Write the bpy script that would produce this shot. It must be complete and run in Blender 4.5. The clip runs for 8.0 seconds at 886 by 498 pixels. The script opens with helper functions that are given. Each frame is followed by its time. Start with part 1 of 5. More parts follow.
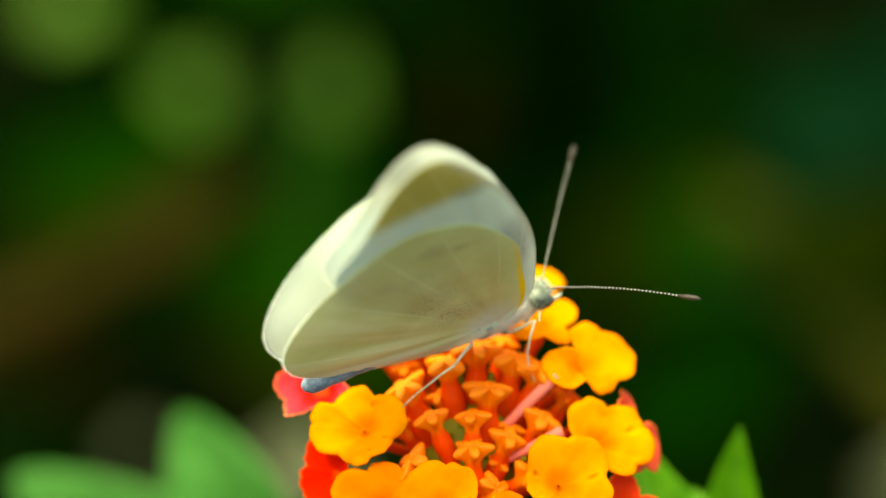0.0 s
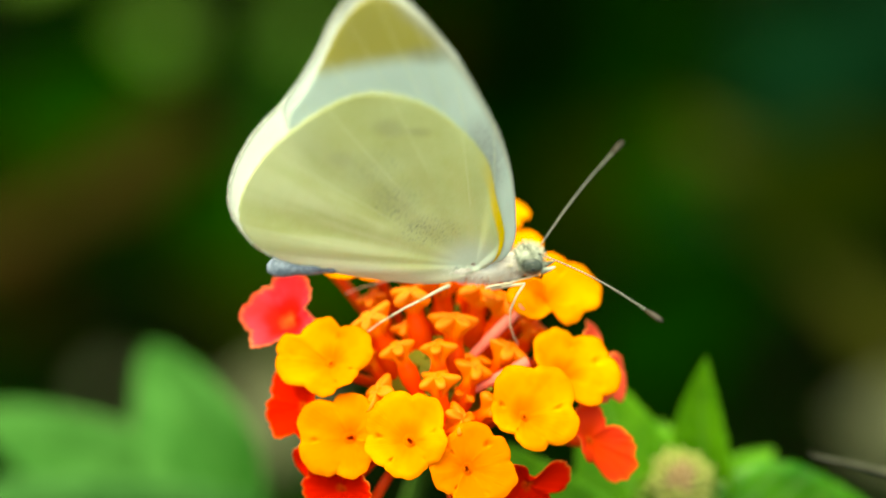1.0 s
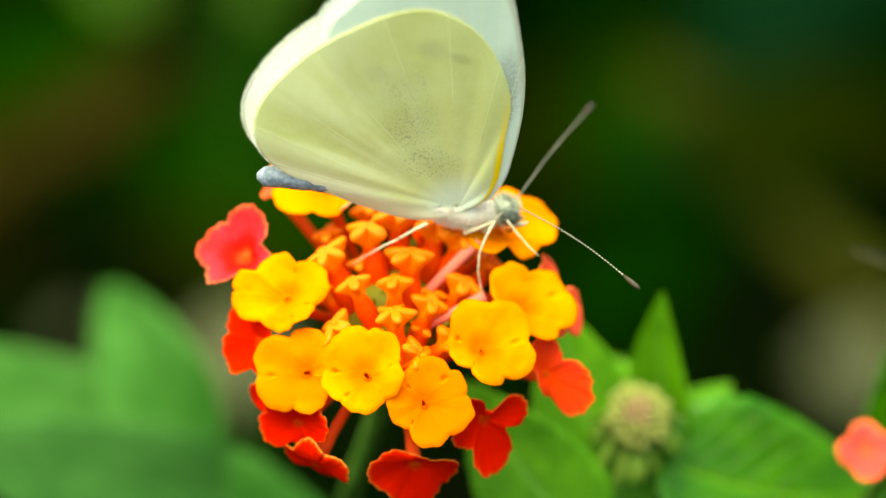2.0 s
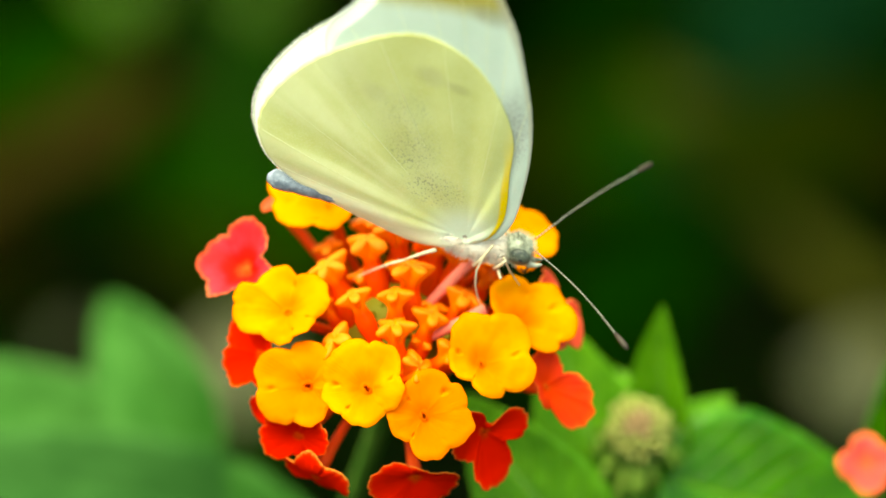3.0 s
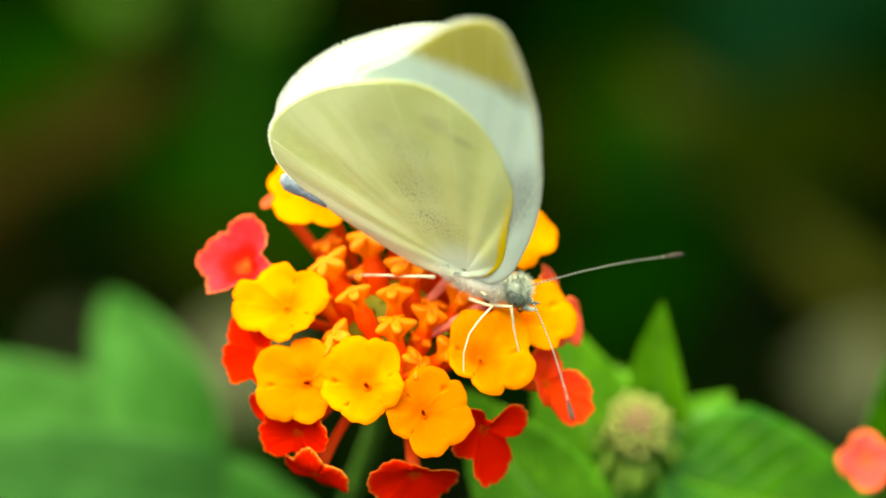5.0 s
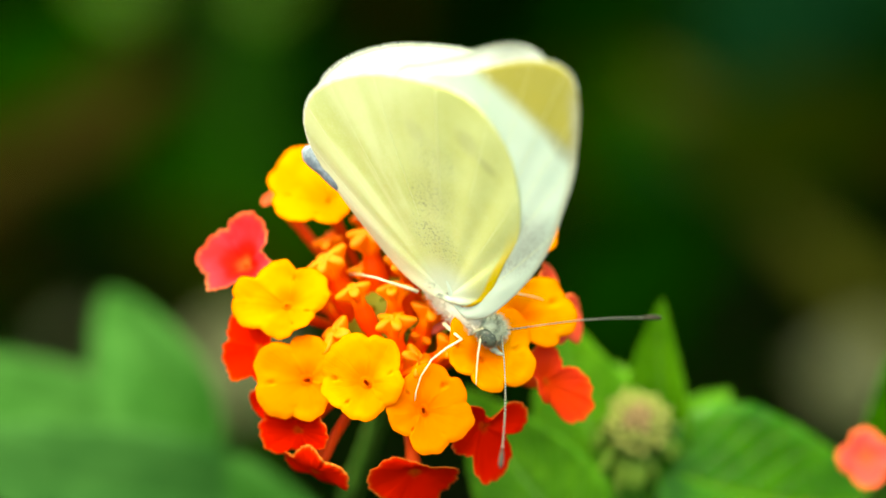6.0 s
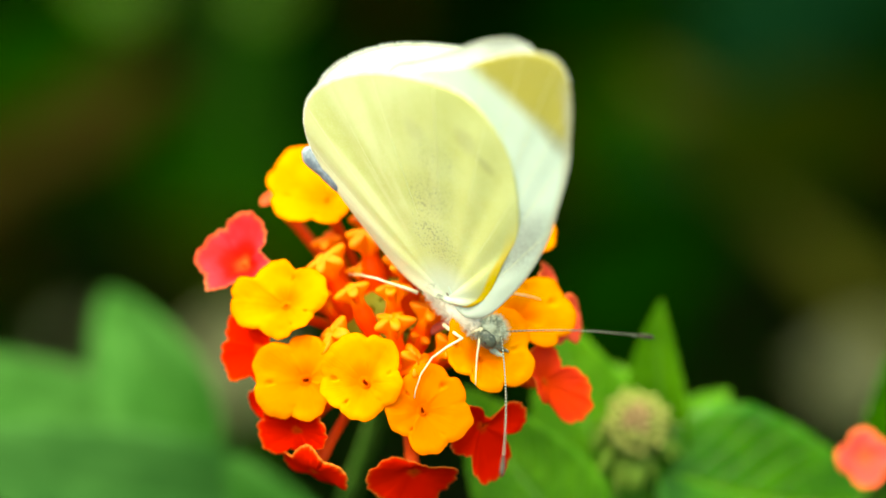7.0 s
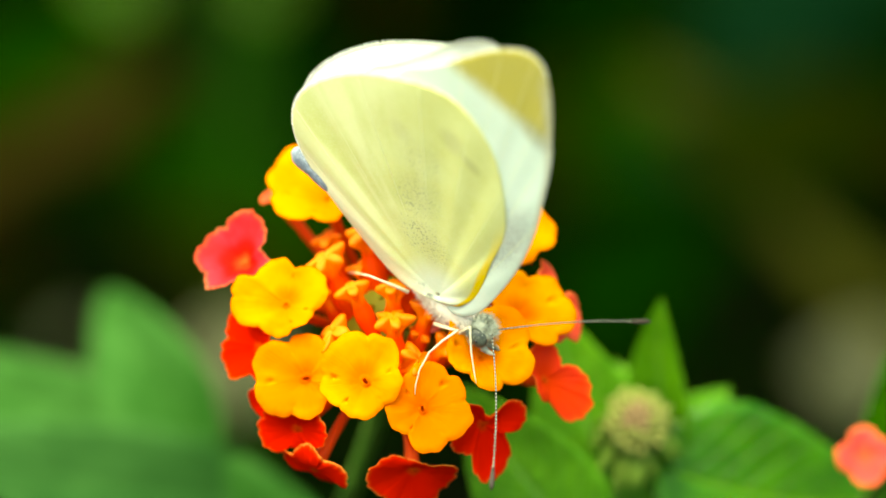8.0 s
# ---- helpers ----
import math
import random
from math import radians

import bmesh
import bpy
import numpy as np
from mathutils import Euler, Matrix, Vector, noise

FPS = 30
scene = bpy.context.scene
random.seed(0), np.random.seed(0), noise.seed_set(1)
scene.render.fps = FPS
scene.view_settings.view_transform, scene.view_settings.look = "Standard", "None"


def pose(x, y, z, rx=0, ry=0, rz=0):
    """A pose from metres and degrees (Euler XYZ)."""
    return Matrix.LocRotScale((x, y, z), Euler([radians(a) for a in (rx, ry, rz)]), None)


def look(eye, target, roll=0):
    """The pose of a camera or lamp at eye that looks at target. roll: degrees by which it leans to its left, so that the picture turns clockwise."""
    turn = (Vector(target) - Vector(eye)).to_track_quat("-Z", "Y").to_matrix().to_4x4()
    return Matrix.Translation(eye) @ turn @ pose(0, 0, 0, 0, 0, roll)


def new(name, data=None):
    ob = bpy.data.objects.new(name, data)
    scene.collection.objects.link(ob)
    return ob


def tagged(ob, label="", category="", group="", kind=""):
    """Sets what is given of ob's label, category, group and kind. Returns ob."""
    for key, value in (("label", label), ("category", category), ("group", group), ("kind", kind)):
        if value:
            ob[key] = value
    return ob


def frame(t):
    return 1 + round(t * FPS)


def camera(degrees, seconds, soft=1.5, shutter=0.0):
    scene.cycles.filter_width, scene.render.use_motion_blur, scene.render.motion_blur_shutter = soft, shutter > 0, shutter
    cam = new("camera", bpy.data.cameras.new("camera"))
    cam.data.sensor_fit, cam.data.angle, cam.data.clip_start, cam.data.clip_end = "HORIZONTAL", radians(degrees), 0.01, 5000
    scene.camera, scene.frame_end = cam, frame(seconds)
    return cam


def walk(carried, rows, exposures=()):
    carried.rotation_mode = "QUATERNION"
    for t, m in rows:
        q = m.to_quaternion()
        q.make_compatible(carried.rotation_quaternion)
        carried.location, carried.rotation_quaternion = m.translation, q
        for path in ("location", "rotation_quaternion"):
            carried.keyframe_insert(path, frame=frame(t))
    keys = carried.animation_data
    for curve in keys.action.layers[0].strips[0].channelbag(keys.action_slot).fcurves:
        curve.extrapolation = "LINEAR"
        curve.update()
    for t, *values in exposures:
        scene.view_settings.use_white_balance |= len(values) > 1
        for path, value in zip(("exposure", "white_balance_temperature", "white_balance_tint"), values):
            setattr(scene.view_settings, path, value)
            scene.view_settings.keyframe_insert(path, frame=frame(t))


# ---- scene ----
MM = 0.001
cam = camera(14.0, 8.0, soft=1.5, shutter=0.5)
cam.data.dof.use_dof = True
cam.data.dof.focus_distance = 0.287
cam.data.dof.aperture_fstop = 10.5
walk(cam, [
    (0.0, pose(0.00275, -0.26561, 0.63371, 66.536, 0, 1.093)),
    (0.1, pose(0.00275, -0.26562, 0.63368, 66.515, 0, 1.093)),
    (0.2, pose(0.00276, -0.26564, 0.63366, 66.493, 0, 1.085)),
    (0.3, pose(0.00281, -0.26566, 0.63362, 66.457, 0, 1.038)),
    (0.4, pose(0.00303, -0.26581, 0.63330, 66.177, 0, 0.848)),
    (0.5, pose(0.00309, -0.26588, 0.63313, 66.034, 0, 0.792)),
    (0.6, pose(0.00324, -0.26606, 0.63275, 65.704, 0, 0.665)),
    (0.7, pose(0.00329, -0.26608, 0.63270, 65.660, 0, 0.626)),
    (0.8, pose(0.00330, -0.26609, 0.63270, 65.653, 0, 0.610)),
    (1.0, pose(0.00330, -0.26608, 0.63270, 65.660, 0, 0.610)),
    (1.2, pose(0.00332, -0.26609, 0.63270, 65.653, 0, 0.594)),
    (1.5, pose(0.00335, -0.26609, 0.63268, 65.639, 0, 0.570)),
    (1.6, pose(0.00339, -0.26609, 0.63269, 65.646, 0, 0.531)),
    (1.7, pose(0.00359, -0.26617, 0.63251, 65.488, 0, 0.364)),
    (1.8, pose(0.00383, -0.26634, 0.63214, 65.172, 0, 0.150)),
    (1.9, pose(0.00389, -0.26637, 0.63209, 65.129, 0, 0.103)),
    (2.0, pose(0.00401, -0.26653, 0.63175, 64.828, 0, -0.008)),
    (2.2, pose(0.00401, -0.26653, 0.63175, 64.828, 0, -0.008)),
    (3.3, pose(0.00400, -0.26642, 0.63198, 65.029, 0, 0.000)),
    (3.5, pose(0.00400, -0.26644, 0.63195, 65.000, 0, 0.000)),
    (4.0, pose(0.00400, -0.26644, 0.63194, 64.993, 0, 0.000)),
    (4.5, pose(0.00401, -0.26645, 0.63191, 64.971, 0, -0.008)),
    (4.7, pose(0.00401, -0.26645, 0.63190, 64.964, 0, -0.008)),
    (5.8, pose(0.00401, -0.26647, 0.63186, 64.928, 0, -0.008)),
    (6.0, pose(0.00401, -0.26648, 0.63185, 64.921, 0, -0.008)),
    (6.5, pose(0.00404, -0.26648, 0.63185, 64.921, 0, -0.032)),
    (7.0, pose(0.00403, -0.26648, 0.63185, 64.921, 0, -0.024)),
    (7.5, pose(0.00403, -0.26647, 0.63188, 64.943, 0, -0.024)),
    (8.0, pose(0.00403, -0.26649, 0.63183, 64.899, 0, -0.024)),
], exposures=[(0.0, 1.76, 8500, -17), (0.7, 1.80, 8500, -17), (1.6, 1.87, 8500, -17), (4.7, 1.86, 8500, -17), (5.8, 1.81, 8500, -17), (8.0, 1.82, 8500, -17)])

# ---- light ----
world = bpy.data.worlds.new("sky")
scene.world = world
world.use_nodes = True
sky = world.node_tree.nodes.new("ShaderNodeTexSky")
sky.sky_type = "NISHITA"
sky.sun_disc = False
sky.dust_density = 4.0
SUN_FROM = Vector((-0.25, -0.08, 0.95)).normalized()
sky.sun_elevation = math.asin(SUN_FROM.z)
sky.sun_rotation = math.atan2(SUN_FROM.x, SUN_FROM.y)
world.node_tree.links.new(sky.outputs[0], world.node_tree.nodes["Background"].inputs[0])
world.node_tree.nodes["Background"].inputs[1].default_value = 0.15
sun_data = bpy.data.lights.new("sun", "SUN")
sun_data.energy = 2.4
sun_data.angle = radians(80)
sun_data.color = (1.0, 0.95, 0.86)
sun = new("sun", sun_data)
sun.matrix_world = look(SUN_FROM * 3.0, (0, 0, 0))


# ---- material helpers ----
def material(name, rough=0.5, spec=0.4):
    m = bpy.data.materials.new(name)
    m.use_nodes = True
    b = m.node_tree.nodes["Principled BSDF"]
    b.inputs["Roughness"].default_value = rough
    b.inputs["Specular IOR Level"].default_value = spec
    return m, m.node_tree, b


def coords(nt, kind="Object"):
    return nt.nodes.new("ShaderNodeTexCoord").outputs[kind]


def noise_of(nt, vec, scale, detail=4.0, rough=0.55):
    n = nt.nodes.new("ShaderNodeTexNoise")
    n.inputs["Scale"].default_value = scale
    n.inputs["Detail"].default_value = detail
    n.inputs["Roughness"].default_value = rough
    if vec is not None:
        nt.links.new(vec, n.inputs["Vector"])
    return n.outputs["Fac"]


def ramp(nt, fac, stops, smooth=False):
    r = nt.nodes.new("ShaderNodeValToRGB")
    if smooth:
        r.color_ramp.interpolation = "EASE"
    e = r.color_ramp.elements
    while len(e) < len(stops):
        e.new(0.5)
    for el, (p, c) in zip(e, stops):
        el.position = p
        el.color = (*c, 1.0) if len(c) == 3 else c
    nt.links.new(fac, r.inputs[0])
    return r.outputs[0]


def grey(v):
    return (v, v, v)


def mix(nt, fac, a, b, mode="MIX"):
    n = nt.nodes.new("ShaderNodeMix")
    n.data_type = "RGBA"
    n.blend_type = mode
    for sock, v in ((n.inputs[0], fac), (n.inputs[6], a), (n.inputs[7], b)):
        if isinstance(v, (int, float)):
            sock.default_value = v
        elif isinstance(v, tuple):
            sock.default_value = (*v, 1.0)
        else:
            nt.links.new(v, sock)
    return n.outputs[2]


def calc(nt, op, a, b=0.0, c=0.0, clamp=False):
    n = nt.nodes.new("ShaderNodeMath")
    n.operation = op
    n.use_clamp = clamp
    for sock, v in zip(n.inputs, (a, b, c)):
        if isinstance(v, (int, float)):
            sock.default_value = v
        else:
            nt.links.new(v, sock)
    return n.outputs[0]


def split(nt, vec):
    n = nt.nodes.new("ShaderNodeSeparateXYZ")
    nt.links.new(vec, n.inputs[0])
    return n.outputs


def step(nt, v, lo, hi):
    n = nt.nodes.new("ShaderNodeMapRange")
    n.interpolation_type = "SMOOTHSTEP"
    n.inputs[1].default_value, n.inputs[2].default_value = lo, hi
    nt.links.new(v, n.inputs[0])
    return n.outputs[0]


def bumped(nt, bsdf, height, strength, distance):
    n = nt.nodes.new("ShaderNodeBump")
    n.inputs["Strength"].default_value = strength
    n.inputs["Distance"].default_value = distance
    nt.links.new(height, n.inputs["Height"])
    nt.links.new(n.outputs[0], bsdf.inputs["Normal"])
    return n.outputs[0]


def thin(m, nt, bsdf, colour, share, normal=None):
    """Lets part of the light pass through a thin sheet."""
    tr = nt.nodes.new("ShaderNodeBsdfTranslucent")
    nt.links.new(colour, tr.inputs[0])
    if normal is not None:
        nt.links.new(normal, tr.inputs["Normal"])
    mx = nt.nodes.new("ShaderNodeMixShader")
    mx.inputs[0].default_value = share
    nt.links.new(bsdf.outputs[0], mx.inputs[1])
    nt.links.new(tr.outputs[0], mx.inputs[2])
    nt.links.new(mx.outputs[0], nt.nodes["Material Output"].inputs[0])
    return m


def random_of(nt):
    return nt.nodes.new("ShaderNodeObjectInfo").outputs["Random"]


# ---- materials ----
def petal_material(name, stops, spread, through_light=0.42):
    m, nt, b = material(name, 0.62, 0.03)
    uv = split(nt, coords(nt, "UV"))
    fine = noise_of(nt, coords(nt), 900.0, 3)
    streak = nt.nodes.new("ShaderNodeCombineXYZ")
    nt.links.new(calc(nt, "MULTIPLY", uv[0], 1.2), streak.inputs[0])
    nt.links.new(calc(nt, "MULTIPLY", uv[1], 60.0), streak.inputs[1])
    lines = noise_of(nt, streak.outputs[0], 2.0, 3)
    rho = calc(nt, "ADD", uv[0], calc(nt, "MULTIPLY", calc(nt, "SUBTRACT", lines, 0.5), 0.16))
    col = ramp(nt, rho, stops)
    blotch = noise_of(nt, coords(nt), 260.0, 3)
    col = mix(nt, calc(nt, "MULTIPLY", step(nt, blotch, 0.40, 0.66), 0.6), col, spread)
    col = mix(nt, calc(nt, "MULTIPLY", random_of(nt), 0.4), col, spread)
    nt.links.new(col, b.inputs["Base Color"])
    h = calc(nt, "ADD", lines, calc(nt, "MULTIPLY", fine, 0.5))
    nrm = bumped(nt, b, h, 0.35, 0.00012)
    return thin(m, nt, b, col, through_light, nrm)


yellow_petal = petal_material("yellow_petal", [(0.0, (0.50, 0.06, 0.0)), (0.05, (0.88, 0.17, 0.0)), (0.26, (0.93, 0.25, 0.0)), (0.46, (0.94, 0.37, 0.0)), (0.92, (0.94, 0.42, 0.0)), (1.0, (0.94, 0.33, 0.0))], (0.90, 0.20, 0.0))
amber_petal = petal_material("amber_petal", [(0.0, (0.28, 0.03, 0.0)), (0.04, (0.80, 0.11, 0.0)), (0.20, (0.92, 0.20, 0.0)), (0.50, (0.93, 0.26, 0.0)), (0.92, (0.93, 0.30, 0.0)), (1.0, (0.93, 0.25, 0.0))], (0.90, 0.18, 0.0))
red_petal = petal_material("red_petal", [(0.0, (0.60, 0.10, 0.0)), (0.06, (0.80, 0.10, 0.005)), (0.16, (0.74, 0.008, 0.001)), (0.90, (0.76, 0.010, 0.002)), (0.965, (0.80, 0.06, 0.01)), (1.0, (0.86, 0.30, 0.05))], (0.56, 0.003, 0.001), 0.35)
pink_petal = petal_material("pink_petal", [(0.0, (0.80, 0.22, 0.03)), (0.12, (0.82, 0.10, 0.02)), (0.24, (0.66, 0.006, 0.004)), (0.42, (0.66, 0.006, 0.010)), (0.62, (0.76, 0.040, 0.075)), (0.88, (0.78, 0.055, 0.095)), (0.95, (0.82, 0.12, 0.07)), (1.0, (0.92, 0.52, 0.20))], (0.68, 0.008, 0.010))
salmon_petal = petal_material("salmon_petal", [(0.0, (0.7, 0.2, 0.02)), (0.2, (0.85, 0.10, 0.035)), (0.85, (0.85, 0.095, 0.06)), (1.0, (0.90, 0.28, 0.06))], (0.84, 0.10, 0.045))
coral_petal = petal_material("coral_petal", [(0.0, (0.7, 0.2, 0.02)), (0.10, (0.86, 0.05, 0.008)), (0.85, (0.86, 0.042, 0.02)), (0.94, (0.86, 0.10, 0.02)), (1.0, (0.90, 0.30, 0.05))], (0.84, 0.05, 0.006))


rose_petal = petal_material("rose_petal", [(0.0, (0.7, 0.2, 0.02)), (0.2, (0.82, 0.09, 0.05)), (0.80, (0.83, 0.075, 0.09)), (0.92, (0.86, 0.20, 0.06)), (1.0, (0.90, 0.30, 0.05))], (0.83, 0.08, 0.07))


def graded_material(name, lo, hi, z0, z1, rough=0.5, share=0.2):
    m, nt, b = material(name, rough, 0.12)
    co = coords(nt)
    z = split(nt, co)[2]
    n = noise_of(nt, co, 500.0, 3)
    f = calc(nt, "ADD", step(nt, z, z0, z1), calc(nt, "MULTIPLY", calc(nt, "SUBTRACT", n, 0.5), 0.35))
    col = mix(nt, calc(nt, "MINIMUM", calc(nt, "MAXIMUM", f, 0.0), 1.0), lo, hi)
    nt.links.new(col, b.inputs["Base Color"])
    nrm = bumped(nt, b, noise_of(nt, co, 2500.0, 2), 0.3, 0.00008)
    return thin(m, nt, b, col, share, nrm)


bud_skin = graded_material("bud_skin", (0.85, 0.060, 0.005), (0.93, 0.21, 0.014), -1.9 * MM, -0.9 * MM)
# tube red is lowered to hold the depth shade between the buds
tube_skin = graded_material("tube_skin", (0.56, 0.040, 0.008), (0.80, 0.080, 0.012), -9 * MM, -1 * MM)
bract_skin = graded_material("bract_skin", (0.08, 0.09, 0.008), (0.19, 0.19, 0.015), -2 * MM, 3 * MM, 0.6, 0.1)


def leaf_material(name, dark, light, vein, share=0.3, rough=0.42, spec=0.35, patches=180.0):
    m, nt, b = material(name, rough, spec)
    uv = split(nt, coords(nt, "UV"))
    across = calc(nt, "ABSOLUTE", calc(nt, "SUBTRACT", uv[0], 0.5))
    run = calc(nt, "SUBTRACT", calc(nt, "MULTIPLY", uv[1], 8.0), calc(nt, "MULTIPLY", across, 6.0))
    saw = calc(nt, "ABSOLUTE", calc(nt, "SUBTRACT", calc(nt, "FRACT", run), 0.5))
    side = step(nt, saw, 0.07, 0.0)
    mid = step(nt, across, 0.035, 0.008)
    veins = calc(nt, "MAXIMUM", mid, calc(nt, "MULTIPLY", side, 0.7))
    co = coords(nt)
    patch = noise_of(nt, co, patches, 4)
    col = mix(nt, step(nt, patch, 0.32, 0.68), dark, light)
    col = mix(nt, calc(nt, "MULTIPLY", random_of(nt), 0.3), col, light)
    col = mix(nt, calc(nt, "MULTIPLY", veins, 0.5), col, vein)
    nt.links.new(col, b.inputs["Base Color"])
    cell = nt.nodes.new("ShaderNodeTexVoronoi")
    cell.inputs["Scale"].default_value = 900.0
    nt.links.new(co, cell.inputs["Vector"])
    h = calc(nt, "SUBTRACT", calc(nt, "MULTIPLY", cell.outputs["Distance"], 0.5), veins)
    nrm = bumped(nt, b, h, 0.6, 0.0003)
    return thin(m, nt, b, col, share, nrm)


leaf_green = leaf_material("leaf_green", (0.008, 0.070, 0.001), (0.052, 0.200, 0.003), (0.12, 0.29, 0.010), 0.2, 0.36, 0.30)
leaf_soft = leaf_material("leaf_soft", (0.008, 0.054, 0.0020), (0.062, 0.178, 0.036), (0.030, 0.11, 0.012), 0.12, 0.6, 0.06, 56.0)
# darker copy of leaf_soft: the shade on the lower leaves is in its colour
leaf_soft_shaded = leaf_material("leaf_soft_shaded", (0.004, 0.038, 0.0040), (0.052, 0.152, 0.032), (0.050, 0.15, 0.030), 0.10, 0.6, 0.06, 60.0)
leaf_pale = leaf_material("leaf_pale", (0.052, 0.190, 0.004), (0.130, 0.350, 0.014), (0.20, 0.43, 0.075), 0.3, 0.5, 0.15)
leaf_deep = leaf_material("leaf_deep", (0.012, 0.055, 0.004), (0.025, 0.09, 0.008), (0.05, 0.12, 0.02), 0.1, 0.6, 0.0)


def plain_material(name, a, b_col, scale, rough=0.7, bump=0.4, dist=0.0005, spec=0.3, share=0.0):
    m, nt, b = material(name, rough, spec)
    co = coords(nt)
    n = noise_of(nt, co, scale, 6)
    big = noise_of(nt, co, scale * 0.13, 3)
    f = calc(nt, "ADD", calc(nt, "MULTIPLY", n, 0.6), calc(nt, "MULTIPLY", big, 0.4))
    col = mix(nt, step(nt, f, 0.38, 0.62), a, b_col)
    nt.links.new(col, b.inputs["Base Color"])
    nrm = bumped(nt, b, n, bump, dist)
    return thin(m, nt, b, col, share, nrm) if share else m


stem_green = plain_material("stem_green", (0.03, 0.085, 0.008), (0.065, 0.13, 0.018), 600.0, 0.6, 0.4, 0.0002, 0.1)
# bark and soil are coloured near black to hold the shade behind
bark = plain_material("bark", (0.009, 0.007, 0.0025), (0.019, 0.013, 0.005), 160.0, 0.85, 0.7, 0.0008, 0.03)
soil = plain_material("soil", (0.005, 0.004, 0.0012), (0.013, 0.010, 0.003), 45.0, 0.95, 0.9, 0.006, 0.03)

# dry, mid, teal and olive leaves: colours lowered to carry the shade behind
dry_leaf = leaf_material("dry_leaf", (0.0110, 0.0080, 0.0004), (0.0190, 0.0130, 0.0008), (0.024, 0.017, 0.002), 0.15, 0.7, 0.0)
# leaf green darkened almost to black; the deep shade is in the colour
shade_toned_leaf = leaf_material("shade_toned_leaf", (0.0014, 0.0150, 0.0002), (0.0036, 0.0255, 0.0004), (0.0090, 0.0500, 0.0012), 0.12, 0.7, 0.0)
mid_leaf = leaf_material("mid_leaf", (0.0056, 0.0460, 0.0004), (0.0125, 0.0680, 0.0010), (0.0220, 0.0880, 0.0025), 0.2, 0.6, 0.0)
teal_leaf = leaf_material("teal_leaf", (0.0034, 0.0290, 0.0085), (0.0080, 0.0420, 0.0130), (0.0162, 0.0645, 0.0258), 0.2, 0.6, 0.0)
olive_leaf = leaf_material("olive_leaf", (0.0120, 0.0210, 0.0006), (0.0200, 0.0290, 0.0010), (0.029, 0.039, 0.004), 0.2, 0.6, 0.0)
# a pale colour puts the sunlight on small leaves that stand in shade
sunlit_toned_leaf = leaf_material("sunlit_toned_leaf", (0.20, 0.40, 0.035), (0.29, 0.50, 0.06), (0.32, 0.52, 0.09), 0.3, 0.5, 0.2)
stone_leaf = leaf_material("pale_dry_leaf", (0.085, 0.090, 0.043), (0.115, 0.118, 0.060), (0.12, 0.12, 0.072), 0.2, 0.7, 0.1)
green_bud = graded_material("green_bud", (0.10, 0.17, 0.02), (0.29, 0.31, 0.085), -1.0 * MM, 0.7 * MM, 0.6)
brown_bud = graded_material("brown_bud", (0.22, 0.19, 0.05), (0.32, 0.22, 0.11), -1.0 * MM, 0.5 * MM, 0.6)


# butterfly materials: the wing patterns lie in the wing's own plane (x forward, z up, from the hinge)
def dab(nt, x, z, cx, cz, rx, rz):
    dx = calc(nt, "DIVIDE", calc(nt, "SUBTRACT", x, cx * MM), rx * MM)
    dz = calc(nt, "DIVIDE", calc(nt, "SUBTRACT", z, cz * MM), rz * MM)
    d = calc(nt, "SQRT", calc(nt, "ADD", calc(nt, "MULTIPLY", dx, dx), calc(nt, "MULTIPLY", dz, dz)))
    return step(nt, d, 1.0, 0.25)


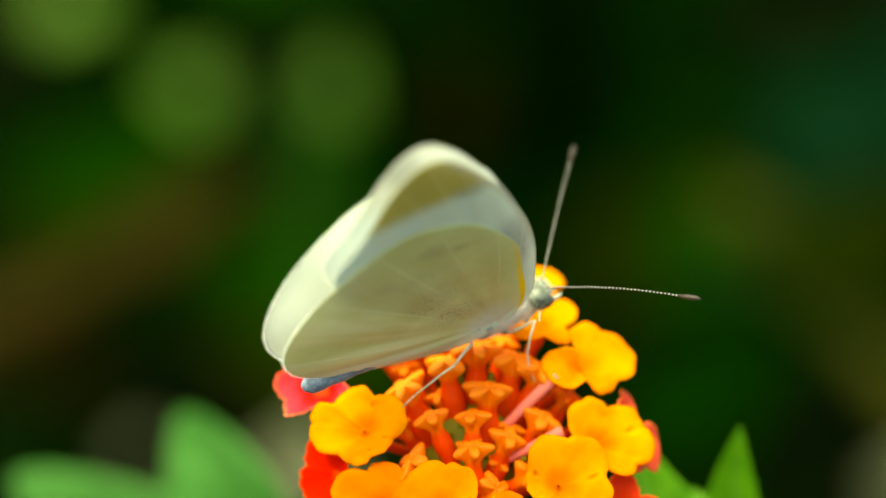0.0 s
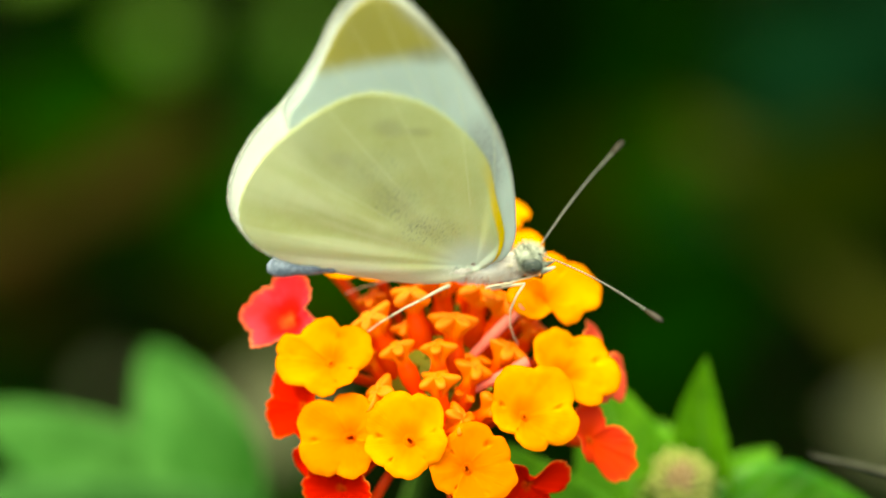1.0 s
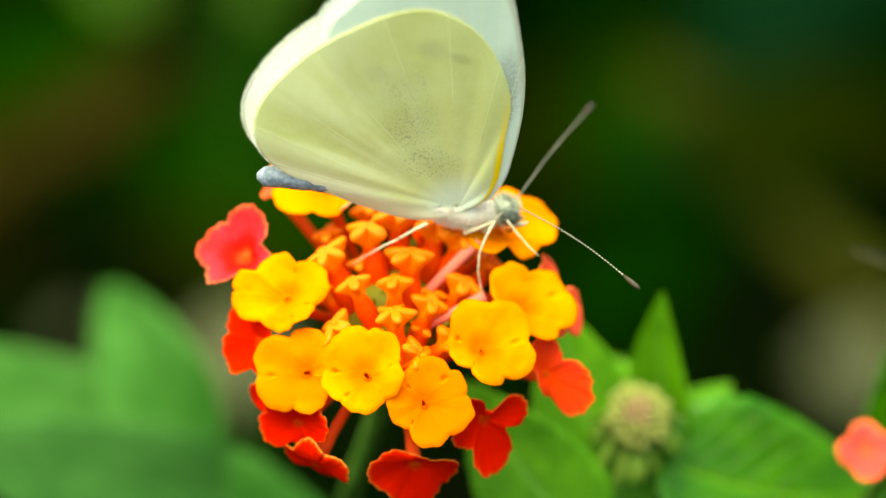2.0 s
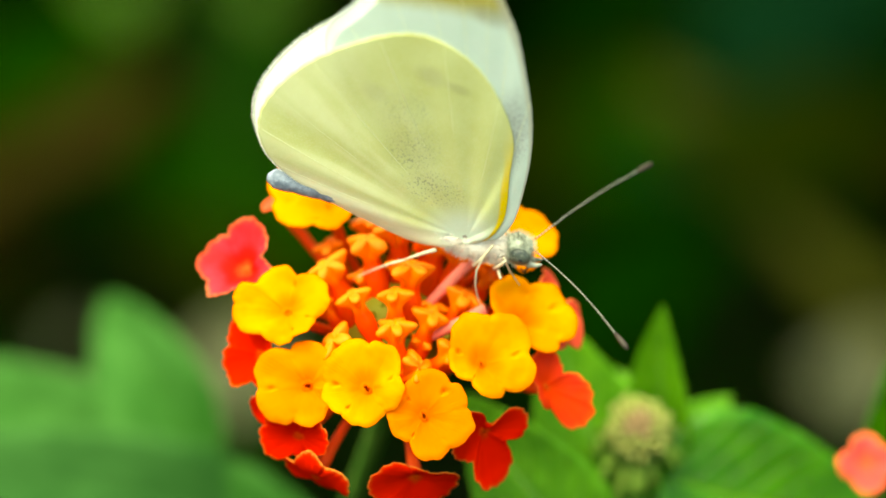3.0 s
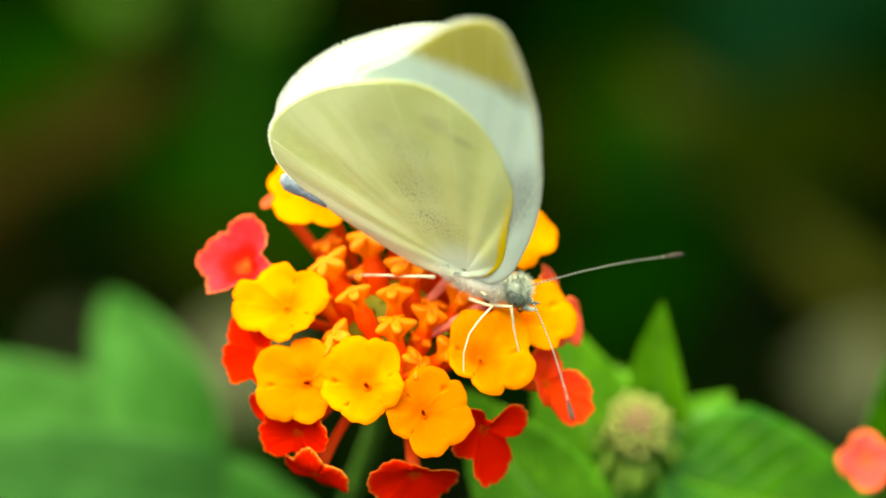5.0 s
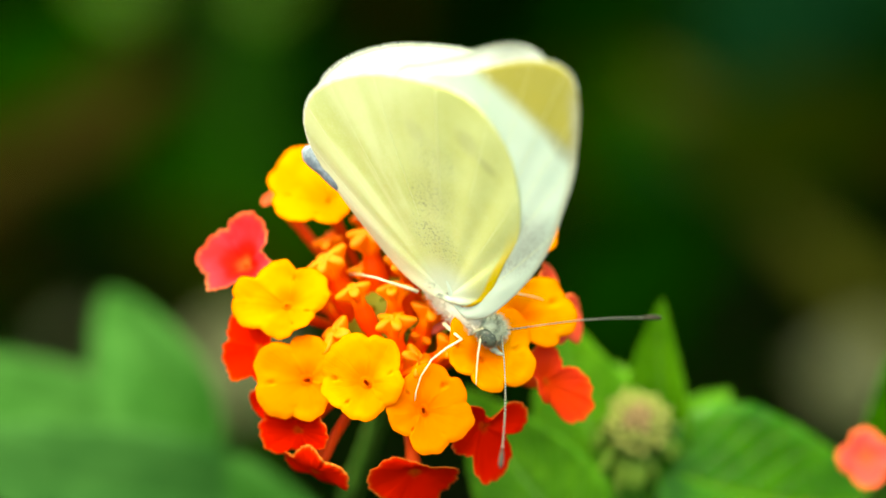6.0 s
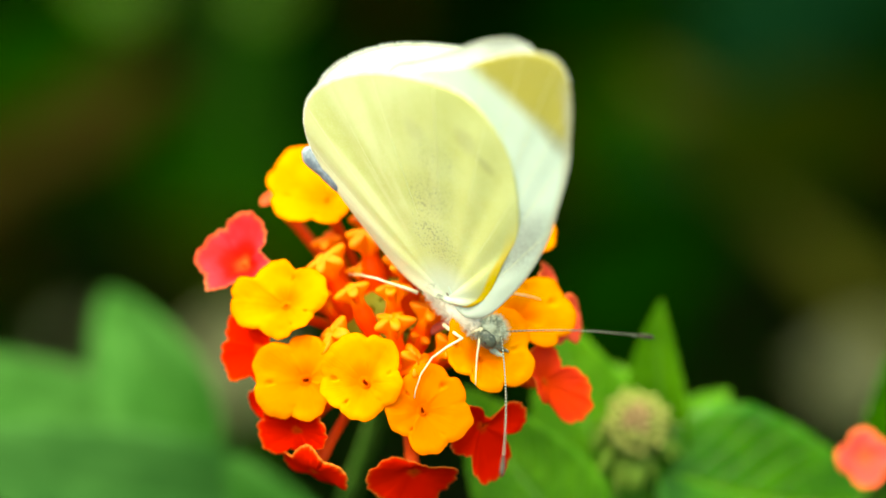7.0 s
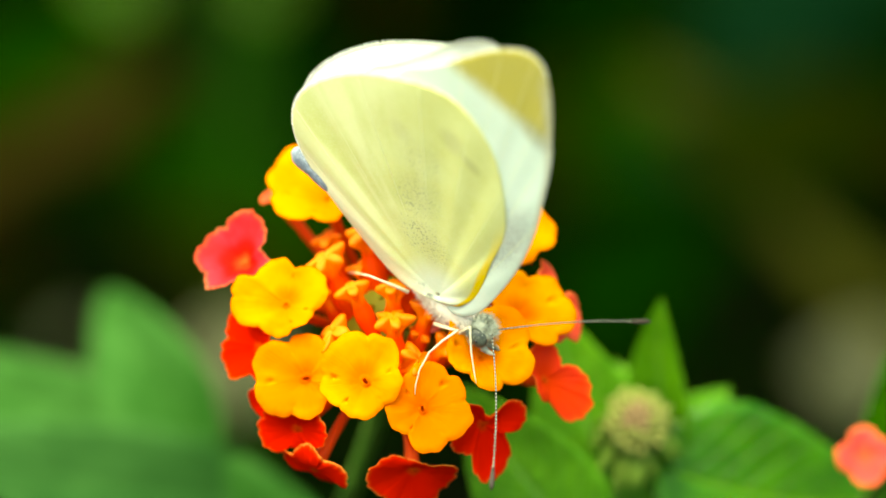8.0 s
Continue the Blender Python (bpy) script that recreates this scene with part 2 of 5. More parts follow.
def wing_material(name, kind):
    m, nt, b = material(name, 0.6, 0.2)
    co = coords(nt)
    x, y, z = split(nt, co)
    uv = split(nt, coords(nt, "UV"))
    scales = noise_of(nt, co, 7500.0, 2)
    cloud = noise_of(nt, co, 240.0, 4)
    speck = step(nt, scales, 0.50, 0.58)
    if kind == "hind_under":
        col = mix(nt, step(nt, cloud, 0.35, 0.70), (0.70, 0.715, 0.325), (0.62, 0.62, 0.235))
        sparse = step(nt, noise_of(nt, co, 6500.0, 2), 0.57, 0.64)
        dust = calc(nt, "MAXIMUM", dab(nt, x, z, 1.4, 4.8, 3.8, 2.2), calc(nt, "MAXIMUM", dab(nt, x, z, -1.6, 7.6, 3.0, 3.0), calc(nt, "MULTIPLY", dab(nt, x, z, -3.6, 10.4, 3.0, 3.2), 0.6)))
        col = mix(nt, calc(nt, "MULTIPLY", dust, 0.22), col, (0.42, 0.42, 0.24))
        col = mix(nt, calc(nt, "MULTIPLY", calc(nt, "MULTIPLY", dust, sparse), 0.6), col, (0.14, 0.14, 0.11))
        for sx, sz, rx, rz, much in ((-0.9, 14.6, 1.5, 0.6, 0.32), (-3.2, 14.6, 1.8, 1.3, 0.30), (-6.4, 11.0, 1.6, 1.2, 0.22)):
            col = mix(nt, calc(nt, "MULTIPLY", dab(nt, x, z, sx, sz, rx, rz), much), col, (0.30, 0.26, 0.13))
        base = dab(nt, x, z, 5.6, 1.6, 4.4, 4.2)
        col = mix(nt, calc(nt, "MULTIPLY", base, 0.8), col, (0.70, 0.77, 0.67))
        fold = step(nt, calc(nt, "ADD", z, calc(nt, "MULTIPLY", cloud, 1.0 * MM)), 2.2 * MM, 0.4 * MM)
        col = mix(nt, calc(nt, "MULTIPLY", fold, 0.75), col, (0.70, 0.60, 0.46))
        nick = calc(nt, "MULTIPLY", dab(nt, x, z, 5.0, 0.9, 1.3, 0.9), step(nt, noise_of(nt, co, 2200.0, 2), 0.52, 0.60))
        col = mix(nt, calc(nt, "MULTIPLY", nick, 0.8), col, (0.10, 0.12, 0.13))
        streak = nt.nodes.new("ShaderNodeCombineXYZ")
        nt.links.new(calc(nt, "MULTIPLY", uv[0], 18.0), streak.inputs[0])
        nt.links.new(calc(nt, "MULTIPLY", uv[1], 1.3), streak.inputs[1])
        rays = step(nt, noise_of(nt, streak.outputs[0], 1.0, 2), 0.40, 0.62)
        rays = calc(nt, "MULTIPLY", rays, calc(nt, "MULTIPLY", step(nt, uv[0], 0.40, 0.58), step(nt, uv[1], 0.15, 0.5)))
        col = mix(nt, calc(nt, "MULTIPLY", rays, 0.4), col, (0.92, 0.90, 0.60))
        lead = calc(nt, "MULTIPLY", step(nt, uv[1], 0.76, 0.86), step(nt, uv[0], 0.24, 0.12))
        col = mix(nt, lead, col, (0.98, 0.66, 0.002))
        share = 0.18
    elif kind == "fore_under":
        col = mix(nt, step(nt, cloud, 0.35, 0.7), (0.76, 0.85, 0.76), (0.71, 0.81, 0.71))
        line = calc(nt, "SUBTRACT", z, calc(nt, "MULTIPLY", x, 0.33))
        tip = step(nt, calc(nt, "ADD", line, calc(nt, "MULTIPLY", cloud, 1.2 * MM)), 21.8 * MM, 24.0 * MM)
        col = mix(nt, tip, col, (0.52, 0.44, 0.085))
        dark = dab(nt, x, z, -0.6, 21.9, 2.4, 1.3)
        col = mix(nt, calc(nt, "MULTIPLY", dark, 0.45), col, (0.30, 0.28, 0.16))
        dust = dab(nt, x, z, 4.6, 11.6, 3.0, 6.4)
        col = mix(nt, calc(nt, "MULTIPLY", calc(nt, "MULTIPLY", dust, speck), 0.75), col, (0.16, 0.16, 0.15))
        col = mix(nt, calc(nt, "MULTIPLY", dust, 0.50), col, (0.40, 0.40, 0.38))
        lead = calc(nt, "MULTIPLY", step(nt, uv[1], 0.90, 0.97), step(nt, uv[0], 0.50, 0.42))
        col = mix(nt, calc(nt, "MULTIPLY", lead, 0.75), col, (0.50, 0.47, 0.36))
        share = 0.28
    elif kind == "fore_over":
        col = mix(nt, step(nt, cloud, 0.35, 0.7), (0.94, 0.95, 0.92), (0.90, 0.92, 0.88))
        dark = dab(nt, x, z, -6.2, 24.6, 2.2, 3.0)
        col = mix(nt, calc(nt, "MULTIPLY", dark, 0.35), col, (0.12, 0.12, 0.10))
        spot = dab(nt, x, z, -4.6, 17.0, 1.2, 1.2)
        col = mix(nt, calc(nt, "MULTIPLY", spot, 0.1), col, (0.14, 0.14, 0.12))
        share = 0.22
    else:
        col = mix(nt, step(nt, cloud, 0.35, 0.7), (0.94, 0.95, 0.92), (0.90, 0.92, 0.88))
        share = 0.22
    col = mix(nt, calc(nt, "MULTIPLY", step(nt, scales, 0.45, 0.7), 0.10), col, (0.95, 0.95, 0.90))
    nt.links.new(col, b.inputs["Base Color"])
    nrm = bumped(nt, b, scales, 0.25, 0.00005)
    return thin(m, nt, b, mix(nt, 0.12, col, (0.92, 0.97, 0.92)), share, nrm)


hind_under = wing_material("hind_under", "hind_under")
fore_under = wing_material("fore_under", "fore_under")
hind_over = wing_material("hind_over", "hind_over")
fore_over = wing_material("fore_over", "fore_over")
vein_skin = plain_material("vein_skin", (0.88, 0.88, 0.60), (0.93, 0.93, 0.72), 900.0, 0.6, 0.2, 0.00005, 0.2, 0.65)
fringe_skin = plain_material("fringe_skin", (0.92, 0.93, 0.88), (0.96, 0.96, 0.93), 900.0, 0.7, 0.2, 0.00005, 0.1, 0.8)
body_skin = plain_material("body_skin", (0.11, 0.135, 0.18), (0.30, 0.34, 0.41), 1300.0, 0.75, 0.6, 0.0002)
# fur colour is warmed to hold the pinkish light bounced onto the body
fur_skin = plain_material("fur_skin", (0.60, 0.50, 0.41), (0.82, 0.75, 0.66), 700.0, 0.8, 0.3, 0.0001)
head_skin = plain_material("head_skin", (0.09, 0.10, 0.065), (0.44, 0.45, 0.35), 1300.0, 0.75, 0.6, 0.0002)
eye_skin = plain_material("eye_skin", (0.035, 0.042, 0.034), (0.08, 0.09, 0.07), 1500.0, 0.35, 0.2, 0.00003, 0.4)
pupil_skin = plain_material("pupil_skin", (0.010, 0.012, 0.012), (0.03, 0.03, 0.03), 900.0, 0.2, 0.1, 0.00003, 0.6)
leg_skin = plain_material("leg_skin", (0.46, 0.38, 0.22), (0.64, 0.56, 0.40), 900.0, 0.6, 0.3, 0.0001)
club_skin = plain_material("club_skin", (0.016, 0.012, 0.009), (0.04, 0.028, 0.02), 900.0, 0.6, 0.3, 0.0001)
band_m, band_nt, band_b = material("antenna_skin", 0.6)
band_x = split(band_nt, coords(band_nt))[0]
band_f = calc(band_nt, "FRACT", calc(band_nt, "MULTIPLY", band_x, 3000.0))
band_c = mix(band_nt, step(band_nt, band_f, 0.55, 0.68), (0.014, 0.012, 0.008), (0.34, 0.34, 0.27))
band_nt.links.new(band_c, band_b.inputs["Base Color"])
antenna_skin = band_m


# ---- mesh helpers ----
def mesh_of(name, verts, faces, mats, slots=None, uvs=None, smooth=True):
    me = bpy.data.meshes.new(name)
    me.from_pydata([tuple(v) for v in verts], [], faces)
    for m in (mats if isinstance(mats, (list, tuple)) else [mats]):
        me.materials.append(m)
    if slots:
        me.polygons.foreach_set("material_index", slots)
    if smooth:
        me.polygons.foreach_set("use_smooth", [True] * len(me.polygons))
    if uvs is not None:
        layer = me.uv_layers.new(name="UVMap")
        flat = []
        for loop in me.loops:
            flat += uvs[loop.vertex_index]
        layer.data.foreach_set("uv", flat)
    me.update()
    return me


def part(name, me, parent, label="", m=None):
    ob = new(name, me)
    ob.parent = parent
    if m is not None:
        ob.matrix_basis = m
    return tagged(ob, label)


def thing(name, m, label, category, group="", kind=""):
    ob = new(name)
    ob.empty_display_size = 0.002
    ob.matrix_basis = m
    return tagged(ob, label, category, group, kind)


def bezier(p0, p1, p2, n):
    p0, p1, p2 = Vector(p0), Vector(p1), Vector(p2)
    return [p0 * (1 - t) ** 2 + p1 * 2 * t * (1 - t) + p2 * t * t for t in (i / n for i in range(n + 1))]


def tube_data(points, radii, sides=8):
    points = [Vector(p) for p in points]
    verts, faces = [], []
    u = None
    for i, p in enumerate(points):
        d = (points[min(i + 1, len(points) - 1)] - points[max(i - 1, 0)]).normalized()
        if u is None:
            u = d.orthogonal().normalized()
        u = (u - d * u.dot(d)).normalized()
        v = d.cross(u)
        r = radii[i] if isinstance(radii, (list, tuple)) else radii
        for k in range(sides):
            a = 2 * math.pi * k / sides
            verts.append(p + (u * math.cos(a) + v * math.sin(a)) * r)
    for i in range(len(points) - 1):
        for k in range(sides):
            a, b = i * sides + k, i * sides + (k + 1) % sides
            faces.append((a, b, b + sides, a + sides))
    faces.append(tuple(reversed(range(sides))))
    faces.append(tuple(range((len(points) - 1) * sides, len(points) * sides)))
    return verts, faces


def joined(pieces):
    verts, faces = [], []
    for v, f in pieces:
        o = len(verts)
        verts += list(v)
        faces += [tuple(i + o for i in q) for q in f]
    return verts, faces


def ball_data(centre, radii, rings=10, sides=16, wobble=0.0, seed=0):
    c = Vector(centre)
    rnd = random.Random(seed)
    verts, faces = [], []
    for i in range(1, rings):
        a = math.pi * i / rings
        for k in range(sides):
            b = 2 * math.pi * k / sides
            w = 1 + wobble * (rnd.random() - 0.5)
            verts.append(c + Vector((radii[0] * math.sin(a) * math.cos(b), radii[1] * math.sin(a) * math.sin(b), radii[2] * math.cos(a))) * w)
    top, bottom = len(verts), len(verts) + 1
    verts += [c + Vector((0, 0, radii[2])), c - Vector((0, 0, radii[2]))]
    for i in range(rings - 2):
        for k in range(sides):
            a, b = i * sides + k, i * sides + (k + 1) % sides
            faces.append((a, a + sides, b + sides, b))
    for k in range(sides):
        faces.append((top, k, (k + 1) % sides))
        o = (rings - 2) * sides
        faces.append((bottom, o + (k + 1) % sides, o + k))
    return verts, faces


def turned(direction, from_axis):
    return Vector(from_axis).rotation_difference(Vector(direction)).to_matrix().to_4x4()


def laid(base, tip, normal):
    """A pose with y from base to tip and z as near to normal as it can be."""
    base, tip = Vector(base), Vector(tip)
    y = (tip - base).normalized()
    x = y.cross(Vector(normal)).normalized()
    z = x.cross(y)
    m = Matrix((x, y, z)).transposed().to_4x4()
    m.translation = base
    return m


# ---- flowers ----
def corolla(lobes, seed, cup=0.05, ruffle=0.04, pore=0.12, mat=None, ragged=0.0):
    """An open floret: a limb of round lobes, each (x, y, radius) in mm from the narrow throat, with folds where two lobes meet."""
    rnd = random.Random(seed)
    wob = [(a, rnd.random() * 6.28, rnd.uniform(-1, 1)) for a in (2, 3, 5, 7, 9)]
    nth = 120
    reach, fold = [], []
    for k in range(nth):
        th = 2 * math.pi * k / nth
        out = []
        for x, y, q in lobes:
            d, off = x * math.cos(th) + y * math.sin(th), x * math.sin(th) - y * math.cos(th)
            out.append(d + math.sqrt(q * q - off * off) if abs(off) < q else 0.0)
        out.sort(reverse=True)
        reach.append(max(out[0], 0.9))
        fold.append(min(1.0, (out[0] - out[1]) / (0.30 * reach[-1])))
    size = sum(reach) / nth * 2
    pits = [rnd.choice((0.2, 0.7, 1.3)) for _ in range(nth)]
    dents = []
    for _ in range(7):
        a, b = rnd.random() * 6.28, size * rnd.uniform(0.14, 0.40)
        dents.append((b * math.cos(a), b * math.sin(a), rnd.uniform(0.3, 0.7), rnd.uniform(-0.08, 0.11)))
    rings = [(-1.5, 0.6 * pore), (-0.55, 0.7 * pore), (-0.24, 0.82 * pore), (-0.12, pore)]
    steps = [0.05, 0.12, 0.20, 0.30, 0.41, 0.52, 0.60, 0.65, 0.70, 0.75, 0.80, 0.88, 0.94, 0.98, 1.0]
    verts, uvs = [], []
    count = len(rings) + len(steps)
    for sheet in (0, 1):
        for i in range(count):
            for k in range(nth):
                th = 2 * math.pi * k / nth
                rim = (reach[k - 1] + 2 * reach[k] + reach[(k + 1) % nth]) / 4
                rim *= 1 + 0.014 * math.sin(8 * th + wob[4][1]) + 0.013 * math.sin(13 * th + wob[2][1]) + 0.010 * math.sin(19 * th + wob[3][1]) + ragged * (0.6 * math.sin(23 * th + wob[0][1]) + 0.4 * math.sin(37 * th + wob[1][1]))
                f = fold[k]
                rim *= 1 - 0.03 * math.exp(-(f / 0.12) ** 2)
                if i < len(rings):
                    z, r = rings[i]
                    r *= 1 + 0.35 * math.sin(2 * th + wob[0][1])
                    rho = 0.012 * i
                else:
                    rho = steps[i - len(rings)]
                    r = pore + (rim - pore) * rho
                    z = cup * size * rho ** 1.8
                    z += ruffle * size * rho ** 2.2 * sum(c * math.sin(a * th + b) for a, b, c in wob[:3]) * 0.7
                    z -= 0.014 * size * math.exp(-(f / 0.14) ** 2) * max(0.0, rho - 0.78) / 0.22
                    z -= 0.048 * size * math.exp(-(rho / 0.28) ** 2)
                    z -= 0.050 * size * math.exp(-((rho - 0.71) / 0.07) ** 2 - (f / 0.16) ** 2) * pits[k // 8]
                    z += 0.012 * size * rho * math.sin(5 * rho + 2 * th + wob[3][1])
                    for dx, dy, wide, deep in dents:
                        z -= deep * math.exp(-((r * math.cos(th) - dx) ** 2 + (r * math.sin(th) - dy) ** 2) / wide ** 2)
                    z -= 0.022 * size * max(0, rho - 0.88) / 0.12
                if sheet:
                    z -= 0.09
                    r += 0.12 if i < len(rings) else 0
                verts.append(Vector((r * math.cos(th), r * math.sin(th), z)) * MM)
                uvs.append((rho, k / nth if k < nth / 2 else 1 - k / nth))
    faces = []
    for i in range(count - 1):
        for k in range(nth):
            a, b = i * nth + k, i * nth + (k + 1) % nth
            faces.append((a, b, b + nth, a + nth))
            o = count * nth
            faces.append((o + a, o + a + nth, o + b + nth, o + b))
    e = (count - 1) * nth
    for k in range(nth):
        a, b = e + k, e + (k + 1) % nth
        faces.append((a, b, b + count * nth, a + count * nth))
    return mesh_of("floret", verts, faces, mat, uvs=uvs)


def bud_mesh(size, lobes, seed, mat):
    """A young floret: a stout ribbed tube that flares into a small folded cap of lobes."""
    rnd = random.Random(seed)
    turn = rnd.random() * 6.28
    # height, radius, spread of the lobes, their droop
    profile = [(-5.2, 0.46, 0, 0), (-4.0, 0.62, 0, 0), (-3.0, 0.78, 0.02, 0), (-2.2, 0.74, 0.03, 0), (-1.6, 0.54, 0.05, 0), (-1.15, 0.48, 0.12, 0.0), (-0.75, 0.54, 0.44, 0.10), (-0.40, 0.60, 0.92, 0.26), (-0.12, 0.62, 1.18, 0.36),
               (0.06, 0.60, 1.14, 0.32), (0.14, 0.52, 0.74, 0.14), (0.12, 0.36, 0.30, 0.02), (0.02, 0.18, 0.08, 0), (-0.04, 0.02, 0, 0)]
    nth, k0 = 48, size / 3.2
    wid = [rnd.uniform(0.75, 1.2) for _ in range(lobes)]
    bend = [rnd.uniform(-0.25, 0.9) for _ in range(lobes)]
    verts, faces = [], []
    for z, r, amp, drop in profile:
        for k in range(nth):
            th = 2 * math.pi * k / nth
            ph = (lobes * (th - turn) / (2 * math.pi)) % lobes
            f = abs(math.cos(math.pi * ph)) ** 1.35
            n = int(ph + 0.5) % lobes
            rr = r + amp * (f * wid[n] - 0.18) + 0.03 * math.sin(2 * th + seed)
            zz = z - drop * f * bend[n] + 0.10 * amp * (1 - f)
            verts.append(Vector((rr * math.cos(th), rr * math.sin(th), zz)) * (k0 * MM))
    for i in range(len(profile) - 1):
        for k in range(nth):
            a, b = i * nth + k, i * nth + (k + 1) % nth
            faces.append((a, b, b + nth, a + nth))
    return mesh_of("bud", verts, faces, mat)


def dome(r, height=8.0, radius=16.0):
    return height * (1 - (r / radius) ** 2)


def seat(az, r, tilt, spin, lift=0.0):
    """Pose of a floret on the domed head: azimuth, distance from the axis (mm), outward tilt."""
    a = radians(az)
    return Matrix.Translation(Vector((r * math.cos(a), r * math.sin(a), dome(r) + lift)) * MM) @ pose(0, 0, 0, 0, 0, az) @ pose(0, 0, 0, 0, tilt, 0) @ pose(0, 0, 0, 0, 0, spin)


def stalk(ob, parent, m, root, width=0.5, bow=5.0):
    end = m.inverted() @ Vector(root)
    pts = bezier((0, 0, -0.9 * MM), (0, 0, -bow * MM), end, 8)
    radii = [width * (1.15 if i < 2 else 1.0 - 0.04 * i) * MM for i in range(9)]
    part("tube", mesh_of("tube", *tube_data(pts, radii, 10), tube_skin), ob, "orange-red flower tube")


head = thing("flower_cluster", pose(0, 0, 0.5, 47, 0, 0), "domed yellow, orange and red lantana flower cluster on a green stalk", "flower")
ROOT = Vector((0, 0, -3.5)) * MM


def floret(az, r, tilt, mat, label, lobes, lift=0.0, cup=0.05, ruffle=0.04, pore=0.12, holder=None):
    holder = holder or head
    m = seat(az, r, tilt, -az, lift)
    ragged = 0.0 if mat in (yellow_petal, amber_petal) else 0.034
    ob = part("floret", corolla(lobes, int(az * 13 + r * 101), cup, ruffle, pore, mat, ragged), holder, label, m)
    stalk(ob, holder, m, ROOT)
    return ob


def bud(az, r, tilt, size, spin=0, lobes=4, lift=0.0):
    a = radians(az)
    p = Vector((r * math.cos(a), r * math.sin(a), dome(r) + lift)) * MM
    fan = Vector((p.x - 0.5 * MM, p.y + 5.5 * MM, 0)).normalized()
    m = Matrix.Translation(p) @ turned(fan * 0.80 + Vector((0, 0, 0.62)), (0, 0, 1)) @ pose(0, 0, 0, 0, 0, spin)
    ob = part("bud", bud_mesh(size, lobes, int(az * 7 + r * 31), bud_skin), head, "half-closed orange floret", m)
    end = m.inverted() @ ROOT
    pts = bezier((0, 0, -3.6 * MM), (0, 0, -6.0 * MM), end, 5)
    part("tube", mesh_of("tube", *tube_data(pts, 0.5 * MM, 8), tube_skin), ob, "orange-red flower tube")


YEL, AMB = "open golden-yellow floret", "open amber-orange floret"
RED, PNK = "older deep red floret with orange rim", "older pink-red floret with pale rim"
floret(119, 11.3, 20, yellow_petal, YEL, ((-2.3, 3.2, 2.2), (-2.8, 2.0, 2.2), (-2.1, 0.1, 2.4), (0.3, -0.8, 1.9), (0.9, 0.5, 1.8)), 0.0, cup=0.06)
floret(-180, 8.6, 14, yellow_petal, YEL, ((-0.7, 1.8, 2.0), (1.6, 1.0, 2.0), (0.7, -0.7, 1.7), (-0.4, -1.0, 1.8), (-2.6, 0.1, 1.9), (-3.4, 1.5, 1.1)), 0.5, ruffle=0.05)
floret(-139, 9.2, 18, amber_petal, AMB, ((0.1, 1.7, 2.0), (-2.2, 1.1, 2.1), (-2.1, -1.0, 2.0), (-0.0, -1.4, 1.9), (0.8, 0.6, 1.5)), 0.0, pore=0.24)
floret(-107, 7.1, 12, yellow_petal, YEL, ((-0.9, 1.9, 2.1), (0.8, 1.8, 2.0), (1.1, -0.1, 1.9), (-0.3, -1.1, 2.0), (-1.7, -0.2, 1.9), (-1.8, 1.2, 1.8)), 0.8, pore=0.24)
floret(-74, 9.1, 16, amber_petal, AMB, ((0.4, 1.7, 2.1), (1.6, 1.0, 1.9), (2.1, -0.6, 1.9), (0.5, -1.9, 1.7), (-1.0, -0.1, 2.0)), 0.6, pore=0.2)
floret(-32, 8.4, 18, yellow_petal, YEL, ((-0.5, 1.9, 2.3), (1.8, 2.0, 2.2), (2.6, -0.3, 1.9), (0.8, -1.1, 1.7), (-0.9, 0.4, 1.9)), 0.5, ruffle=0.055)
floret(-2, 10.2, 24, yellow_petal, YEL, ((-0.6, 1.6, 2.2), (2.3, 1.6, 2.1), (3.2, 0.5, 2.0), (2.0, -0.7, 1.8), (-0.7, -0.4, 1.8)), -0.4, ruffle=0.05)
floret(35, 10.8, 30, yellow_petal, YEL, ((2.9, 1.7, 2.4), (1.5, -0.4, 1.8), (-1.5, -0.6, 1.9), (0.9, 2.7, 1.8)), 0.0, ruffle=0.07)
floret(60, 11.9, 42, yellow_petal, YEL, ((1.2, 1.9, 1.8), (-1.1, 1.0, 1.9), (-1.9, -1.7, 1.6), (0.4, -1.1, 1.8)), 0.0)
floret(72, 15.6, 50, yellow_petal, YEL, ((1.1, 1.5, 2.0), (-0.9, 0.5, 2.0), (-0.7, -1.7, 1.3), (0.6, -1.3, 1.4)), 0.0)
floret(160, 13.0, 24, pink_petal, PNK, ((0.3, 2.3, 1.9), (1.1, 1.8, 1.3), (-2.1, 1.2, 2.1), (-1.6, -0.9, 1.7), (0.8, -0.7, 1.7)), 0.3, cup=0.13, ruffle=0.11)
floret(-165, 11.3, 40, red_petal, RED, ((-1.9, -0.5, 1.9), (-2.1, 2.2, 1.2), (0.4, 1.2, 1.6), (0.7, -1.2, 1.7)), -0.5, ruffle=0.08)
floret(-129, 12.3, 50, red_petal, RED, ((-1.8, -0.1, 1.7), (-0.9, 0.7, 2.0), (1.8, 0.2, 1.5), (-0.0, -0.9, 0.7)), -0.8, ruffle=0.09, cup=0.1)
floret(-82, 13.0, 56, red_petal, RED, ((-1.9, -0.4, 2.0), (0.4, -0.4, 1.8), (1.9, -0.5, 1.7), (-0.0, -2.1, 2.1)), -0.8, ruffle=0.08, cup=0.06)
